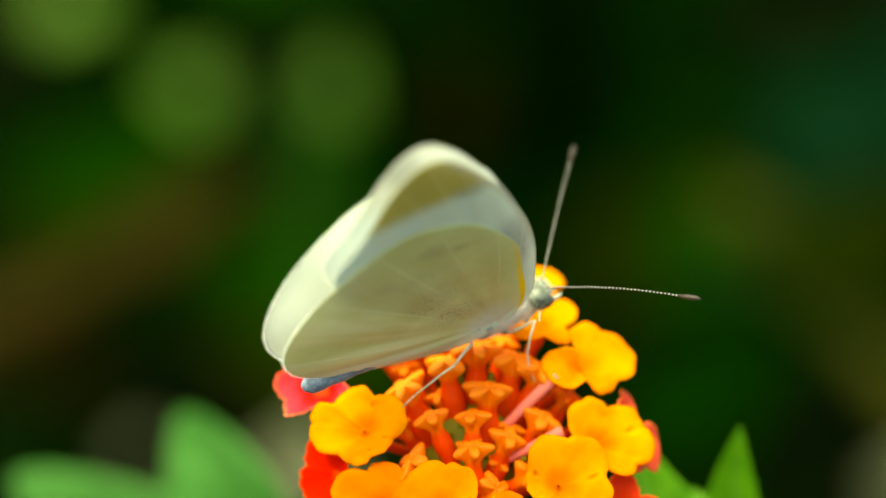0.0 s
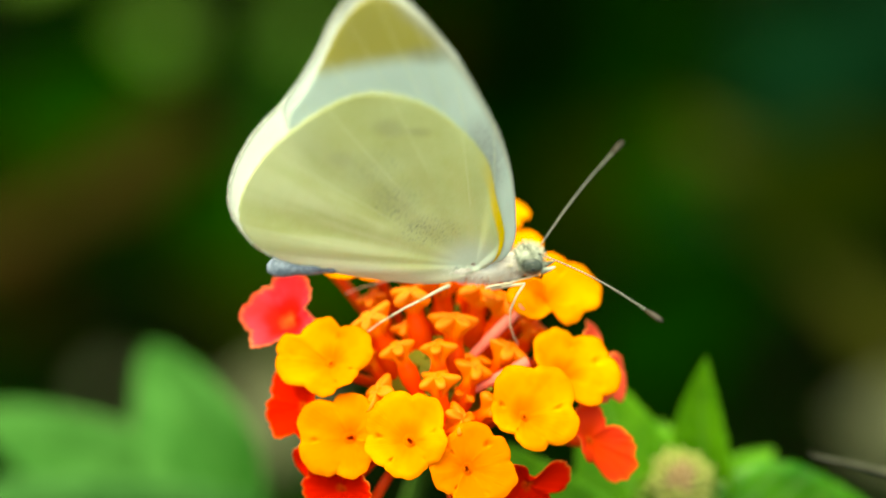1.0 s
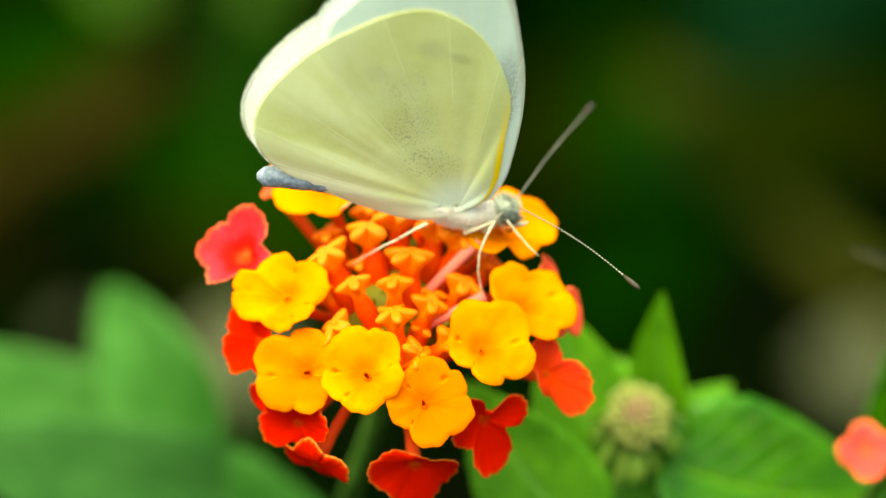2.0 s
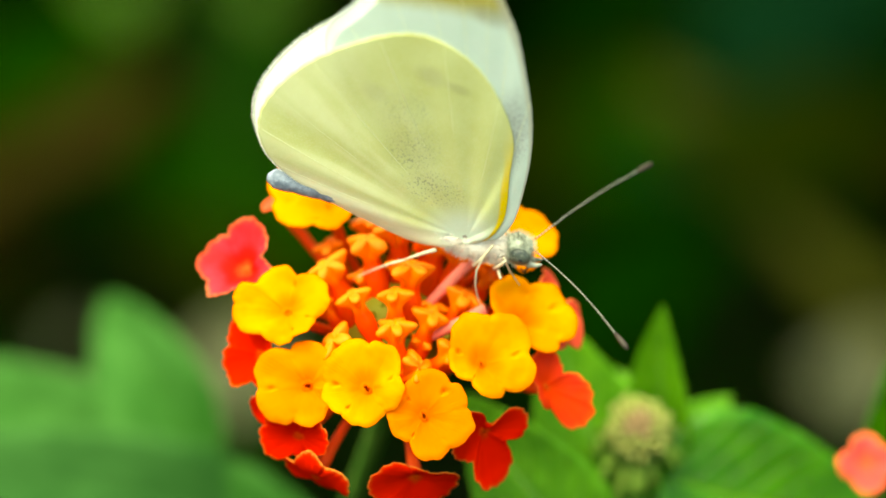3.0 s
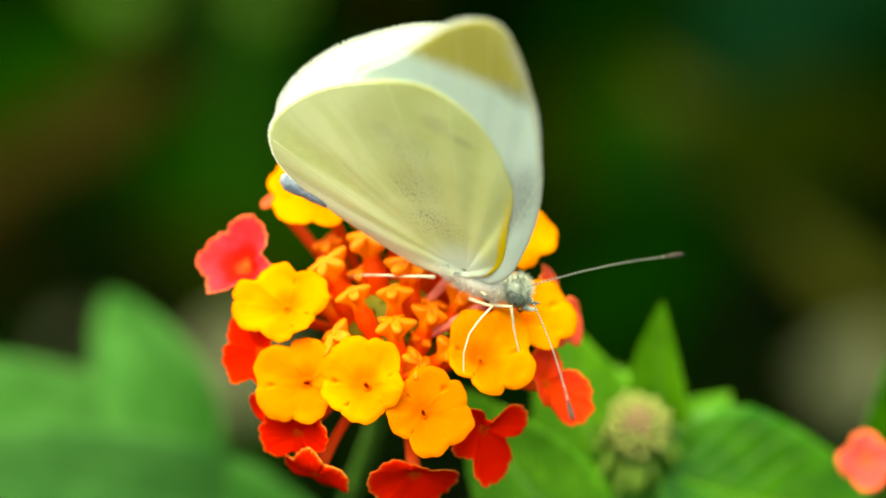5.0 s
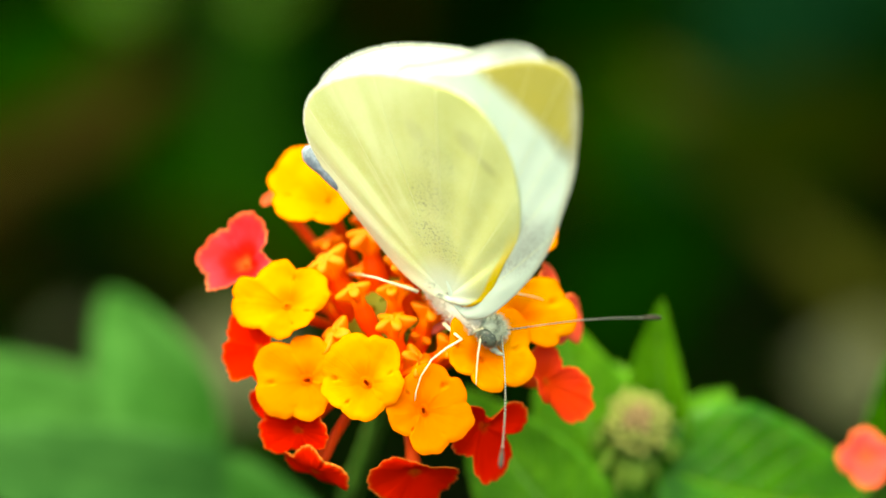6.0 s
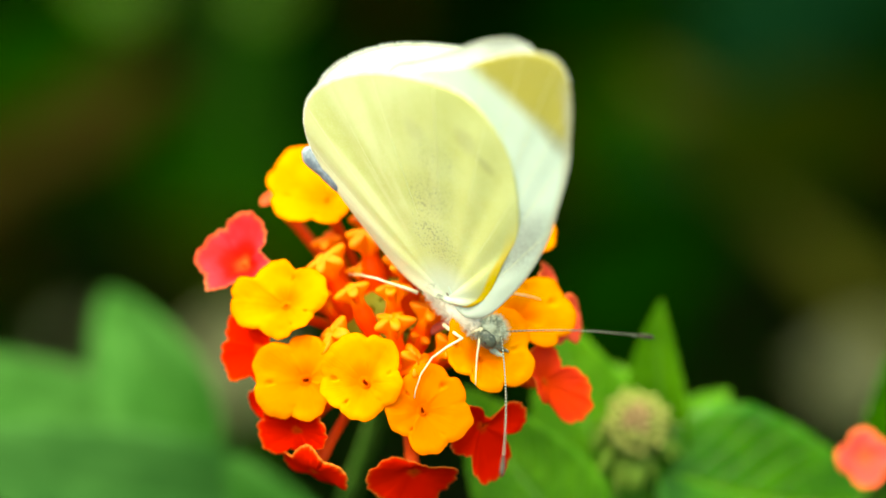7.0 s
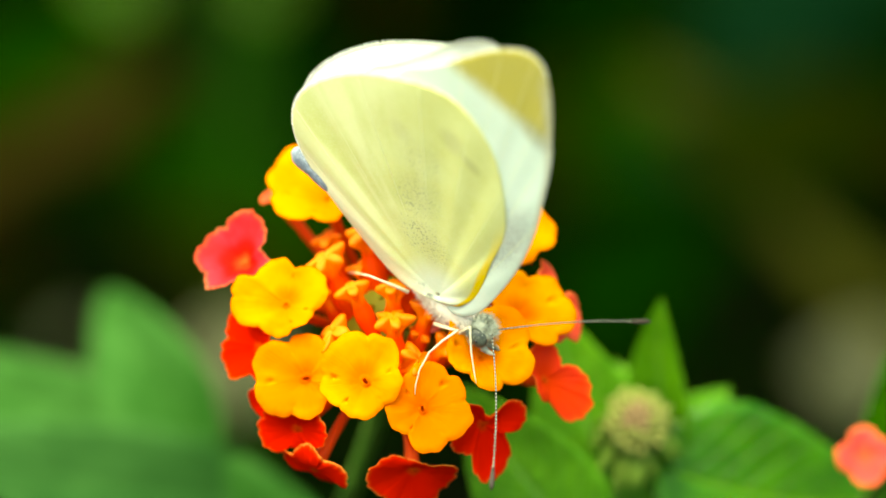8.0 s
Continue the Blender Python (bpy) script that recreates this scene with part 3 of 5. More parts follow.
floret(-51, 11.8, 46, red_petal, RED, ((2.2, 0.8, 1.5), (1.2, -0.2, 1.1), (1.0, -2.7, 2.0), (-1.6, -1.1, 1.3), (-1.6, 0.6, 1.5)), -1.0, ruffle=0.09, cup=0.08)
floret(-22, 13.5, 34, coral_petal, "older coral-red floret with orange rim", ((-0.4, 1.5, 1.7), (0.2, -0.3, 1.5), (2.0, -0.5, 1.9), (2.6, -1.6, 1.6)), -0.8, ruffle=0.10, cup=0.1)
floret(2, 14.2, 52, salmon_petal, "faded salmon-red floret", ((0.6, 0.7, 1.5), (0.7, -0.6, 1.4), (-1.5, -1.2, 1.4), (-1.4, 0.2, 1.4)), -0.8, cup=0.06)
floret(15, 13.1, 60, salmon_petal, "faded salmon-red floret", ((0.4, 0.8, 1.0), (-0.5, -0.5, 1.2), (-0.4, 1.2, 0.5)), -0.9, cup=0.1)
floret(131, 14.6, 50, salmon_petal, "faded salmon-red floret", ((-0.7, 0.3, 1.0), (0.2, 0.2, 1.1), (0.6, -0.4, 0.9)), -0.6, cup=0.1)
floret(-146, 12.6, 60, red_petal, RED, ((-0.6, 0.1, 1.2), (0.7, 0.5, 1.2), (0.3, -0.7, 1.1)), -1.4, cup=0.05)
floret(-117, 14.2, 88, red_petal, RED, ((-1.7, 0.4, 1.5), (0.2, 1.0, 1.7), (1.9, 0.2, 1.6), (0.2, -1.5, 1.7)), -0.9, cup=-0.10, ruffle=0.09)
for row in ((144, 6.8, 16, 4.4, 0, 5), (109, 6.5, 16, 4.2, 20, 4), (87, 7.6, 20, 4.2, 50, 5), (62, 7.6, 20, 4.2, 10, 4), (46, 8.2, 22, 4.2, 70, 5), (68, 4.0, 10, 4.2, 33, 5), (16, 6.2, 16, 3.9, 15, 4),
            (87, 1.3, 2, 3.3, 45, 4), (159, 3.5, 8, 3.2, 0, 4), (-87, 1.4, 28, 3.6, 20, 5), (-3, 3.2, 8, 3.5, 60, 4), (-154, 5.3, 16, 3.7, 30, 4), (-65, 5.2, 14, 3.9, 80, 5), (-32, 5.9, 14, 3.8, 10, 4)):
    az, r, tilt, size, spin, lobes = row
    bud(az, r, tilt * 1.8 + 4, size * 1.02, spin, lobes, lift=-2.0 if az in (-3, -32, 16) else -0.9)
# shorter, deeper buds between them
for row in ((125, 4.6, 12, 3.2, 0, 4), (20, 3.4, 10, 3.2, 40, 4), (30, 9.2, 24, 3.6, 10, 4), (75, 9.6, 26, 3.6, 0, 5), (105, 9.4, 26, 3.6, 20, 4), (128, 8.8, 24, 3.6, 50, 4), (-120, 3.2, 10, 2.8, 20, 4), (-40, 3.0, 10, 2.8, 0, 4), (165, 6.0, 16, 3.0, 20, 4), (-12, 7.6, 20, 3.0, 0, 4)):
    az, r, tilt, size, spin, lobes = row
    bud(az, r, tilt * 1.6, size * 0.84, spin, lobes, lift=-3.2)

# spent tubes that lean between the buds
spent_skin = graded_material("spent_skin", (0.74, 0.13, 0.08), (0.84, 0.22, 0.16), -2 * MM, 8 * MM)
for ends in (((1.6, 0.2, 3.0), (3.8, 2.0, 5.6), (6.9, 5.0, 5.6)), ((1.8, -1.8, 3.0), (3.8, -1.6, 5.2), (7.4, 0.5, 5.2))):
    pts = bezier(*(Vector(p) * MM for p in ends), 8)
    part("spent_tube", mesh_of("tube", *tube_data(pts, [(0.34 + 0.02 * i) * MM for i in range(9)], 10), spent_skin), head, "pinkish spent flower tube")

# the green heart and the stalk under the florets
pieces = [ball_data((0, 0, 0.5 * MM), (4.6 * MM, 4.6 * MM, 3.8 * MM), 10, 18, 0.06, 3)]
part("receptacle", mesh_of("receptacle", *joined(pieces), bract_skin), head, "olive-green receptacle")
rnd = random.Random(5)
for i in range(16):
    a, r = rnd.random() * 6.28, rnd.uniform(0.5, 5.0)
    p = Vector((r * math.cos(a), r * math.sin(a), dome(r) - 5.2)) * MM
    q = p + Vector((p.x * 0.25, p.y * 0.25, rnd.uniform(1.4, 2.6) * MM))
    part("bract", mesh_of("bract", *tube_data(bezier(p, (p + q) / 2, q, 4), [0.5 * MM, 0.55 * MM, 0.5 * MM, 0.35 * MM, 0.1 * MM], 8), bract_skin), head, "tiny green bract")
to_head = head.matrix_basis.inverted()
pts = bezier(ROOT, ROOT + Vector((0, 0, -12 * MM)), to_head @ Vector((-0.0045, 0.017, 0.474)), 10)
part("stalk", mesh_of("stalk", *tube_data(pts, [0.9 * MM] * 11, 10), stem_green), head, "thin green stalk")

# a second cluster, mostly out of sight
second = thing("flower_cluster", pose(0.0440, 0.0085, 0.4824, 50, 0, 12), "coral-pink lantana flower cluster beside leaves", "flower")
for az, r, tilt, size in ((170, 4.0, 10, 5.4), (55, 5.6, 20, 5.6), (0, 5.6, 20, 6.0), (-60, 5.4, 24, 5.8)):
    ring = [(size * 0.24 * math.cos(k + radians(az)), size * 0.24 * math.sin(k + radians(az)), size * (0.24 + 0.02 * (k % 2))) for k in (0.1, 1.7, 3.3, 4.8)]
    floret(az, r, tilt, rose_petal, "coral-pink floret with pale rim", ring, -5.4, 0.06, 0.07, holder=second)
pts = bezier(ROOT, ROOT + Vector((0, 0, -10 * MM)), second.matrix_basis.inverted() @ Vector((0.038, 0.022, 0.455)), 8)
part("stalk", mesh_of("stalk", *tube_data(pts, [0.8 * MM] * 9, 10), stem_green), second, "thin green stalk")


# ---- leaves and stems of the plant ----
def leaf_mesh(length, width, seed, mat, fold=0.22, droop=0.12, teeth=14, nx=12, ny=34, name="leaf", blunt=0.85):
    """An ovate, toothed leaf with a sunken midrib; y runs to the tip. Sizes in mm."""
    rnd = random.Random(seed)
    verts, uvs, faces = [], [], []
    sway = rnd.uniform(-0.06, 0.06)
    for sheet in (0, 1):
        for j in range(ny + 1):
            v = j / ny
            w = 0.5 * width * (math.sin(math.pi * min(1.0, v ** 0.72)) ** blunt + 0.02) * (1 - 0.25 * v)
            for i in range(nx + 1):
                u = 2 * i / nx - 1
                edge = abs(u)
                tooth = 1 + 0.045 * (((v * teeth) % 1.0) - 0.5) * (edge > 0.99)
                x = u * w * tooth + sway * length * math.sin(math.pi * v)
                y = v * length - 0.07 * length * edge * edge * (1 - v)
                run = (v * 8 - edge * 3) % 1.0
                z = fold * w * edge ** 1.2 - droop * length * v * v
                z += 0.018 * width * math.cos(2 * math.pi * run) * (0.25 + edge) * (1 - edge * 0.5)
                z += 0.02 * width * math.sin(5 * v + seed) * edge
                if sheet:
                    z -= 0.18
                verts.append(Vector((x, y, z)) * MM)
                uvs.append((0.5 + 0.5 * u, v))
    row, off = nx + 1, (nx + 1) * (ny + 1)
    for j in range(ny):
        for i in range(nx):
            a = j * row + i
            faces.append((a, a + 1, a + 1 + row, a + row))
            faces.append((off + a, off + a + row, off + a + row + 1, off + a + 1))
        for a in (j * row, j * row + nx):
            q = (a, a + row, off + a + row, off + a)
            faces.append(q if a == j * row else tuple(reversed(q)))
    for i in range(nx):
        a = ny * row + i
        faces.append((a, a + 1, off + a + 1, off + a))
        faces.append((i + 1, i, off + i, off + i + 1))
    return mesh_of(name, verts, faces, mat, uvs=uvs)


plant = thing("lantana_plant", pose(0.012, 0.05, 0), "leafy green lantana plant with thin stems rooted in soil", "plant")
to_plant = plant.matrix_basis.inverted()


def stem(p0, p1, p2, r0, r1, mat=None, n=12):
    pts = [to_plant @ p for p in bezier(p0, p1, p2, n)]
    part("stem", mesh_of("stem", *tube_data(pts, [(r0 + (r1 - r0) * i / n) * MM for i in range(n + 1)], 10), mat or stem_green), plant, "thin green stem")


def leaf(base, tip, normal, width, seed, mat=None, fold=0.22, droop=0.1, root=None, blunt=0.85):
    base, tip = Vector(base), Vector(tip)
    m = to_plant @ laid(base, tip, normal)
    ob = part("leaf", leaf_mesh((tip - base).length / MM, width, seed, mat or leaf_green, fold, droop, blunt=blunt), plant, "toothed green leaf", m)
    if root:
        r = m.inverted() @ to_plant @ Vector(root)
        pts = bezier((0, 0.4 * MM, -0.3 * MM), (0, -2 * MM, -0.8 * MM), r, 6)
        part("leaf_stalk", mesh_of("leaf_stalk", *tube_data(pts, 0.45 * MM, 8), stem_green), ob, "thin green leaf stalk")
    return ob


NODE_R, NODE_L = (0.0205, 0.0190, 0.4700), (-0.0143, 0.0471, 0.4476)
stem((0.012, 0.05, -0.01), (0.008, 0.05, 0.25), (0.002, 0.030, 0.44), 3.2, 1.6, bark)
stem((0.002, 0.030, 0.44), (-0.003, 0.024, 0.46), (-0.0045, 0.017, 0.474), 1.5, 0.95)
stem((0.002, 0.030, 0.43), (0.014, 0.028, 0.45), NODE_R, 1.4, 1.0)
stem((0.002, 0.030, 0.42), (0.030, 0.040, 0.44), (0.038, 0.022, 0.455), 1.3, 0.8)
stem((0.010, 0.047, 0.30), (0.0, 0.062, 0.40), NODE_L, 1.6, 1.1)
stem(NODE_R, (0.0215, 0.0165, 0.476), (0.0210, 0.0128, 0.4822), 1.0, 0.8)
leaf((0.0244, 0.0150, 0.4800), (0.0230, 0.0150, 0.4952), (-0.45, -0.80, 0.35), 6.6, 1, leaf_pale, 0.35, 0.0, NODE_R)
leaf((0.0238, 0.0120, 0.4800), (0.0456, 0.0173, 0.4740), (-0.05, -0.85, 0.55), 17.0, 2, leaf_green, 0.15, 0.10, NODE_R)
leaf((0.0201, 0.0110, 0.4760), (0.0140, 0.0156, 0.4940), (0.1, -0.85, 0.5), 12.5, 3, leaf_pale, 0.12, 0.05, NODE_R)
leaf((0.0165, 0.0060, 0.4755), (0.0060, 0.0094, 0.4894), (-0.1, -0.8, 0.6), 12.0, 4, leaf_pale, 0.12, 0.08, NODE_R)
leaf((0.0225, 0.0178, 0.4790), (0.0195, 0.0244, 0.4845), (-0.2, -0.7, 0.7), 5.0, 6, leaf_pale, 0.2, 0.05, NODE_R)
leaf((0.0245, 0.0178, 0.4795), (0.0300, 0.0216, 0.4832), (0.1, -0.7, 0.7), 5.0, 7, leaf_pale, 0.2, 0.05, NODE_R)
leaf((0.0451, 0.0230, 0.4700), (0.0441, 0.0230, 0.4860), (-0.5, -0.85, 0.2), 6.0, 5, leaf_green, 0.3, 0.0, (0.038, 0.022, 0.455))
leaf((-0.0200, 0.0480, 0.4620), (-0.0312, 0.0645, 0.4722), (-0.25, -0.95, 0.2), 14.9, 11, leaf_soft, 0.3, 0.05, NODE_L, 0.62)
leaf((-0.0232, 0.0514, 0.4591), (-0.0495, 0.0676, 0.4629), (-0.1, -0.9, 0.4), 12.5, 12, leaf_soft, 0.15, 0.06, NODE_L, 0.55)
leaf((-0.0162, 0.0445, 0.4580), (-0.0450, 0.0395, 0.4684), (0.0, -0.85, 0.5), 14.4, 13, leaf_soft_shaded, 0.15, 0.06, NODE_L, 0.55)
leaf((-0.0070, 0.0327, 0.4572), (-0.0160, 0.0353, 0.4688), (0.0, -0.65, 0.75), 9.1, 14, leaf_soft, 0.15, 0.05, NODE_L, 0.55)
leaf((-0.0190, 0.0394, 0.4495), (-0.0315, 0.0318, 0.4562), (0.0, -0.6, 0.8), 12.5, 15, leaf_soft_shaded, 0.15, 0.06, NODE_L, 0.55)

# a closed head of tiny buds
closed = thing("flower_buds", pose(0.0210, 0.0115, 0.4850, 40, 0, 0), "round pale green head of tiny closed flower buds", "flower bud")
part("receptacle", mesh_of("receptacle", *ball_data((0, 0, -0.6 * MM), (2.3 * MM, 2.3 * MM, 1.8 * MM), 8, 14), bract_skin), closed, "green receptacle")
for i in range(64):
    f = (i + 0.5) / 64
    r, a = 2.6 * math.sqrt(f) * rnd.uniform(0.92, 1.12), i * 2.39996
    p = Vector((r * math.cos(a), r * math.sin(a), 1.5 * (1 - f) - 0.2)) * MM
    n = Vector((p.x * 0.30 / MM, p.y * 0.30 / MM, 1.0)).normalized()
    me = mesh_of("bud", *ball_data((0, 0, 0), (0.42 * MM, 0.42 * MM, 0.85 * MM), 6, 8), brown_bud if f < 0.2 else green_bud)
    part("bud", me, closed, "", Matrix.Translation(p) @ turned(n, (0, 0, 1)))
for i in range(18):
    a = i * 2.4
    p = Vector((1.8 * math.cos(a), 1.8 * math.sin(a), -1.2)) * MM
    q = p + Vector((2.2 * math.cos(a), 2.2 * math.sin(a) - rnd.random() * 2.6, -1.2 + 1.6 * rnd.random())) * MM
    part("bract", mesh_of("bract", *tube_data(bezier(p, (p + q) / 2 + Vector((0, 0, -0.4 * MM)), q, 5), [0.3 * MM, 0.55 * MM, 0.6 * MM, 0.55 * MM, 0.35 * MM, 0.08 * MM], 8), green_bud), closed, "small green bract")
pts = bezier((0, 0, -1.5 * MM), (0, 0, -4 * MM), closed.matrix_basis.inverted() @ Vector((0.0210, 0.0128, 0.4822)), 5)
part("stalk", mesh_of("stalk", *tube_data(pts, 0.8 * MM, 8), stem_green), closed)

# ---- ground and the dim growth behind ----
verts, faces = [], []
edges = [-220, -60, -15, -4, -1.5] + [i * 0.1 for i in range(-10, 31)] + [4.5, 8, 20, 70, 240]
for yy in edges:
    for xx in edges:
        near = abs(xx) < 3.1 and abs(yy) < 3.1
        verts.append((xx, yy, 0.025 * (noise.noise((xx * 3, yy * 3, 0)) + 0.5 * noise.noise((xx * 9, yy * 9, 2))) - 0.01 if near else -0.01))
w = len(edges)
for j in range(w - 1):
    for i in range(w - 1):
        faces.append((j * w + i, j * w + i + 1, j * w + w + i + 1, j * w + w + i))
tagged(new("ground", mesh_of("ground", verts, faces, soil)), "garden soil coloured near black for shade", "ground", kind="structure")


def simple_leaf(length, width, rnd):
    """A cheap folded leaf for the growth behind, in mm; y runs to the tip."""
    verts, faces, uvs = [], [], []
    outline = ((0.0, 0.02), (0.15, 0.62), (0.38, 1.0), (0.65, 0.80), (0.86, 0.40), (1.0, 0.02))
    lift, drop = rnd.uniform(0.1, 0.3), rnd.uniform(0.02, 0.25)
    for v, k in outline:
        for u in (-1, 0, 1):
            verts.append(Vector((u * k * width / 2, v * length, lift * width / 2 * abs(u) * k - drop * length * v * v)) * MM)
            uvs.append((0.5 + 0.5 * u, v))
    for j in range(len(outline) - 1):
        for i in range(2):
            a = j * 3 + i
            faces.append((a, a + 1, a + 4, a + 3))
    return verts, faces, uvs


def bush(x, y, height, spread, leaves, seed, size, mat, label, low=0.1, stem_mat=None):
    rnd = random.Random(seed)
    top = thing("shrub", pose(x, y, 0), label, "shrub", "shrubs behind")
    verts, faces, uvs = [], [], []
    tips = []
    for s in range(7):
        a = rnd.random() * 6.28
        end = Vector((spread * rnd.uniform(0.3, 0.9) * math.cos(a), spread * rnd.uniform(0.3, 0.9) * math.sin(a), height * rnd.uniform(0.7, 1.0)))
        pts = bezier((0.02 * math.cos(a), 0.02 * math.sin(a), -0.03), (end.x * 0.4, end.y * 0.4, height * 0.5), end, 10)
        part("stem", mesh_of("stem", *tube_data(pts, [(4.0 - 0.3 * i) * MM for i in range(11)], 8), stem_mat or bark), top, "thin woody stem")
        tips.append(pts)
    for i in range(leaves):
        pts = rnd.choice(tips)
        t = rnd.uniform(low, 1.0) * 10
        p = pts[int(t)].lerp(pts[min(int(t) + 1, 10)], t % 1)
        d = Vector((rnd.gauss(0, 1), rnd.gauss(0, 1), rnd.gauss(0.1, 0.6))).normalized()
        p = p + d * rnd.uniform(0.005, 0.05)
        n = Vector((rnd.gauss(0, 0.4), rnd.gauss(-0.2, 0.4), 1))
        v, f, u = simple_leaf(size * rnd.uniform(0.6, 1.25), size * rnd.uniform(0.4, 0.7), rnd)
        m = laid(p, p + d, n)
        o = len(verts)
        verts += [m @ q for q in v]
        faces += [tuple(k + o for k in q) for q in f]
        uvs += u
    tagged(part("foliage", mesh_of("foliage", verts, faces, mat, uvs=uvs), top, "dense leaves coloured as in shade"), kind="stuff")
    return top


bush(0.15, 0.74, 0.40, 0.13, 170, 21, 46, shade_toned_leaf, "shrub over soil, its leaves coloured as in shade")
bush(0.28, 0.60, 0.45, 0.16, 200, 22, 50, shade_toned_leaf, "shrub over soil, its leaves coloured as in shade")
bush(-0.10, 0.80, 0.42, 0.12, 170, 23, 40, shade_toned_leaf, "shrub with brown stems, its leaves coloured as in shade")
bush(-0.26, 0.66, 0.42, 0.14, 170, 24, 40, shade_toned_leaf, "shrub over soil, its leaves coloured as in shade")
bush(0.02, 1.15, 0.40, 0.20, 200, 25, 50, shade_toned_leaf, "shrub over soil, its leaves coloured as in shade")
bush(-0.45, 1.0, 0.6, 0.25, 220, 26, 55, shade_toned_leaf, "shrub over soil, its leaves coloured as in shade")
bush(0.50, 1.0, 0.6, 0.25, 220, 27, 55, shade_toned_leaf, "shrub over soil, its leaves coloured as in shade")


rnd = random.Random(77)
verts, faces, uvs = [], [], []
for i in range(2600):
    p = Vector((rnd.uniform(-0.7, 0.7), rnd.uniform(0.42, 1.9), rnd.uniform(0.0, 0.09)))
    d = Vector((rnd.gauss(0, 1), rnd.gauss(0, 1), rnd.uniform(0.0, 0.5))).normalized()
    v, f, u = simple_leaf(rnd.uniform(26, 46), rnd.uniform(18, 28), rnd)
    m = laid(p - d * 0.01, p + d, (rnd.gauss(0, 0.3), rnd.gauss(-0.4, 0.3), 1))
    o = len(verts)
    verts += [m @ q for q in v]
    faces += [tuple(k + o for k in q) for q in f]
    uvs += u
tagged(new("ground_cover", mesh_of("ground_cover", verts, faces, shade_toned_leaf, uvs=uvs)), "low leaves covering the soil, coloured as in shade", "ground cover", kind="stuff")


def open_shrub(x, y, label, leaves, seed):
    """A thin shrub with few leaves; each row is the middle of a leaf, its length in mm and its material."""
    rnd = random.Random(seed)
    top = thing("shrub", pose(x, y, 0), label, "shrub", "shrubs behind")
    back = top.matrix_basis.inverted()
    for px, py, pz, size, wide, mat, word in leaves:
        c = Vector((px, py, pz))
        d = Vector((rnd.uniform(-1, 1), rnd.uniform(-0.2, 0.2), rnd.uniform(0.0, 0.7))).normalized()
        base, tip = c - d * size * 0.5 * MM, c + d * size * 0.5 * MM
        m = back @ laid(base, tip, (rnd.uniform(-0.2, 0.2), -0.85, 0.55))
        part("leaf", leaf_mesh(size, wide, seed + int(px * 1000), mat, 0.15, 0.08, 10, 6, 16), top, word, m)
        pts = bezier((rnd.uniform(-0.01, 0.01), rnd.uniform(-0.01, 0.01), -0.03), ((px - x) * 0.3, (py - y) * 0.3 + 0.03, pz * 0.7), back @ base, 8)
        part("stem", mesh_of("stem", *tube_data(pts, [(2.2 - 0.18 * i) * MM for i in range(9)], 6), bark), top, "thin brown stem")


G_, O_, B_, T_, P_ = "green leaf", "olive-green leaf", "withered brown leaf", "bluish-green leaf", "small leaf coloured as if sunlit"
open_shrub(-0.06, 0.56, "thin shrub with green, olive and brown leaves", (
    (-0.072, 0.519, 0.334, 17, 15, sunlit_toned_leaf, P_), (-0.038, 0.529, 0.331, 17, 15, sunlit_toned_leaf, P_), (-0.098, 0.526, 0.351, 17, 15, sunlit_toned_leaf, P_),
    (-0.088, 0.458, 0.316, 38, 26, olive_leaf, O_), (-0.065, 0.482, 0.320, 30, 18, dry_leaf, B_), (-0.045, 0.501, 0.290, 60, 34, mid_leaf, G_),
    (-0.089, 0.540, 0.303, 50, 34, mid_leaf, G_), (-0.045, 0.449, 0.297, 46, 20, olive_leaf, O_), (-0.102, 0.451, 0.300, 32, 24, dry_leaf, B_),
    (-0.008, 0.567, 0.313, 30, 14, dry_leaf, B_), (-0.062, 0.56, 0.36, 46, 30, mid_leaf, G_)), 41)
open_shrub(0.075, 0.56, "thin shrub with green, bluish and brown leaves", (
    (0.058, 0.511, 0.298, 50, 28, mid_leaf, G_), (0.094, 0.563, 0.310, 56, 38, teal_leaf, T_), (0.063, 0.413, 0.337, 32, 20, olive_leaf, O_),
    (0.112, 0.43, 0.330, 34, 14, dry_leaf, B_), (0.090, 0.460, 0.321, 40, 26, olive_leaf, O_), (0.050, 0.448, 0.292, 46, 30, shade_toned_leaf, G_),
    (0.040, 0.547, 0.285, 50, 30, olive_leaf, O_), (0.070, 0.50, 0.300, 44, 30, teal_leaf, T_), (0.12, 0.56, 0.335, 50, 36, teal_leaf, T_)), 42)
open_shrub(0.10, 0.37, "thin stem with a pale grey dry leaf", ((0.0836, 0.3575, 0.3135, 19, 19, stone_leaf, "pale grey dry leaf"), (-0.0327, 0.2872, 0.3521, 16, 20, stone_leaf, "pale grey dry leaf"), (-0.073, 0.40, 0.299, 9, 8, stone_leaf, "pale grey dry leaf")), 43)

# thick stalks that lean among the leaves behind
cane_brown = plain_material("cane_brown", (0.034, 0.021, 0.003), (0.056, 0.034, 0.006), 90.0, 0.85, 0.5, 0.001, 0.03)
cane_olive = plain_material("cane_olive", (0.060, 0.066, 0.006), (0.090, 0.082, 0.010), 90.0, 0.8, 0.5, 0.001, 0.03)
cane_green = plain_material("cane_green", (0.014, 0.060, 0.002), (0.026, 0.085, 0.004), 90.0, 0.7, 0.4, 0.001, 0.05)


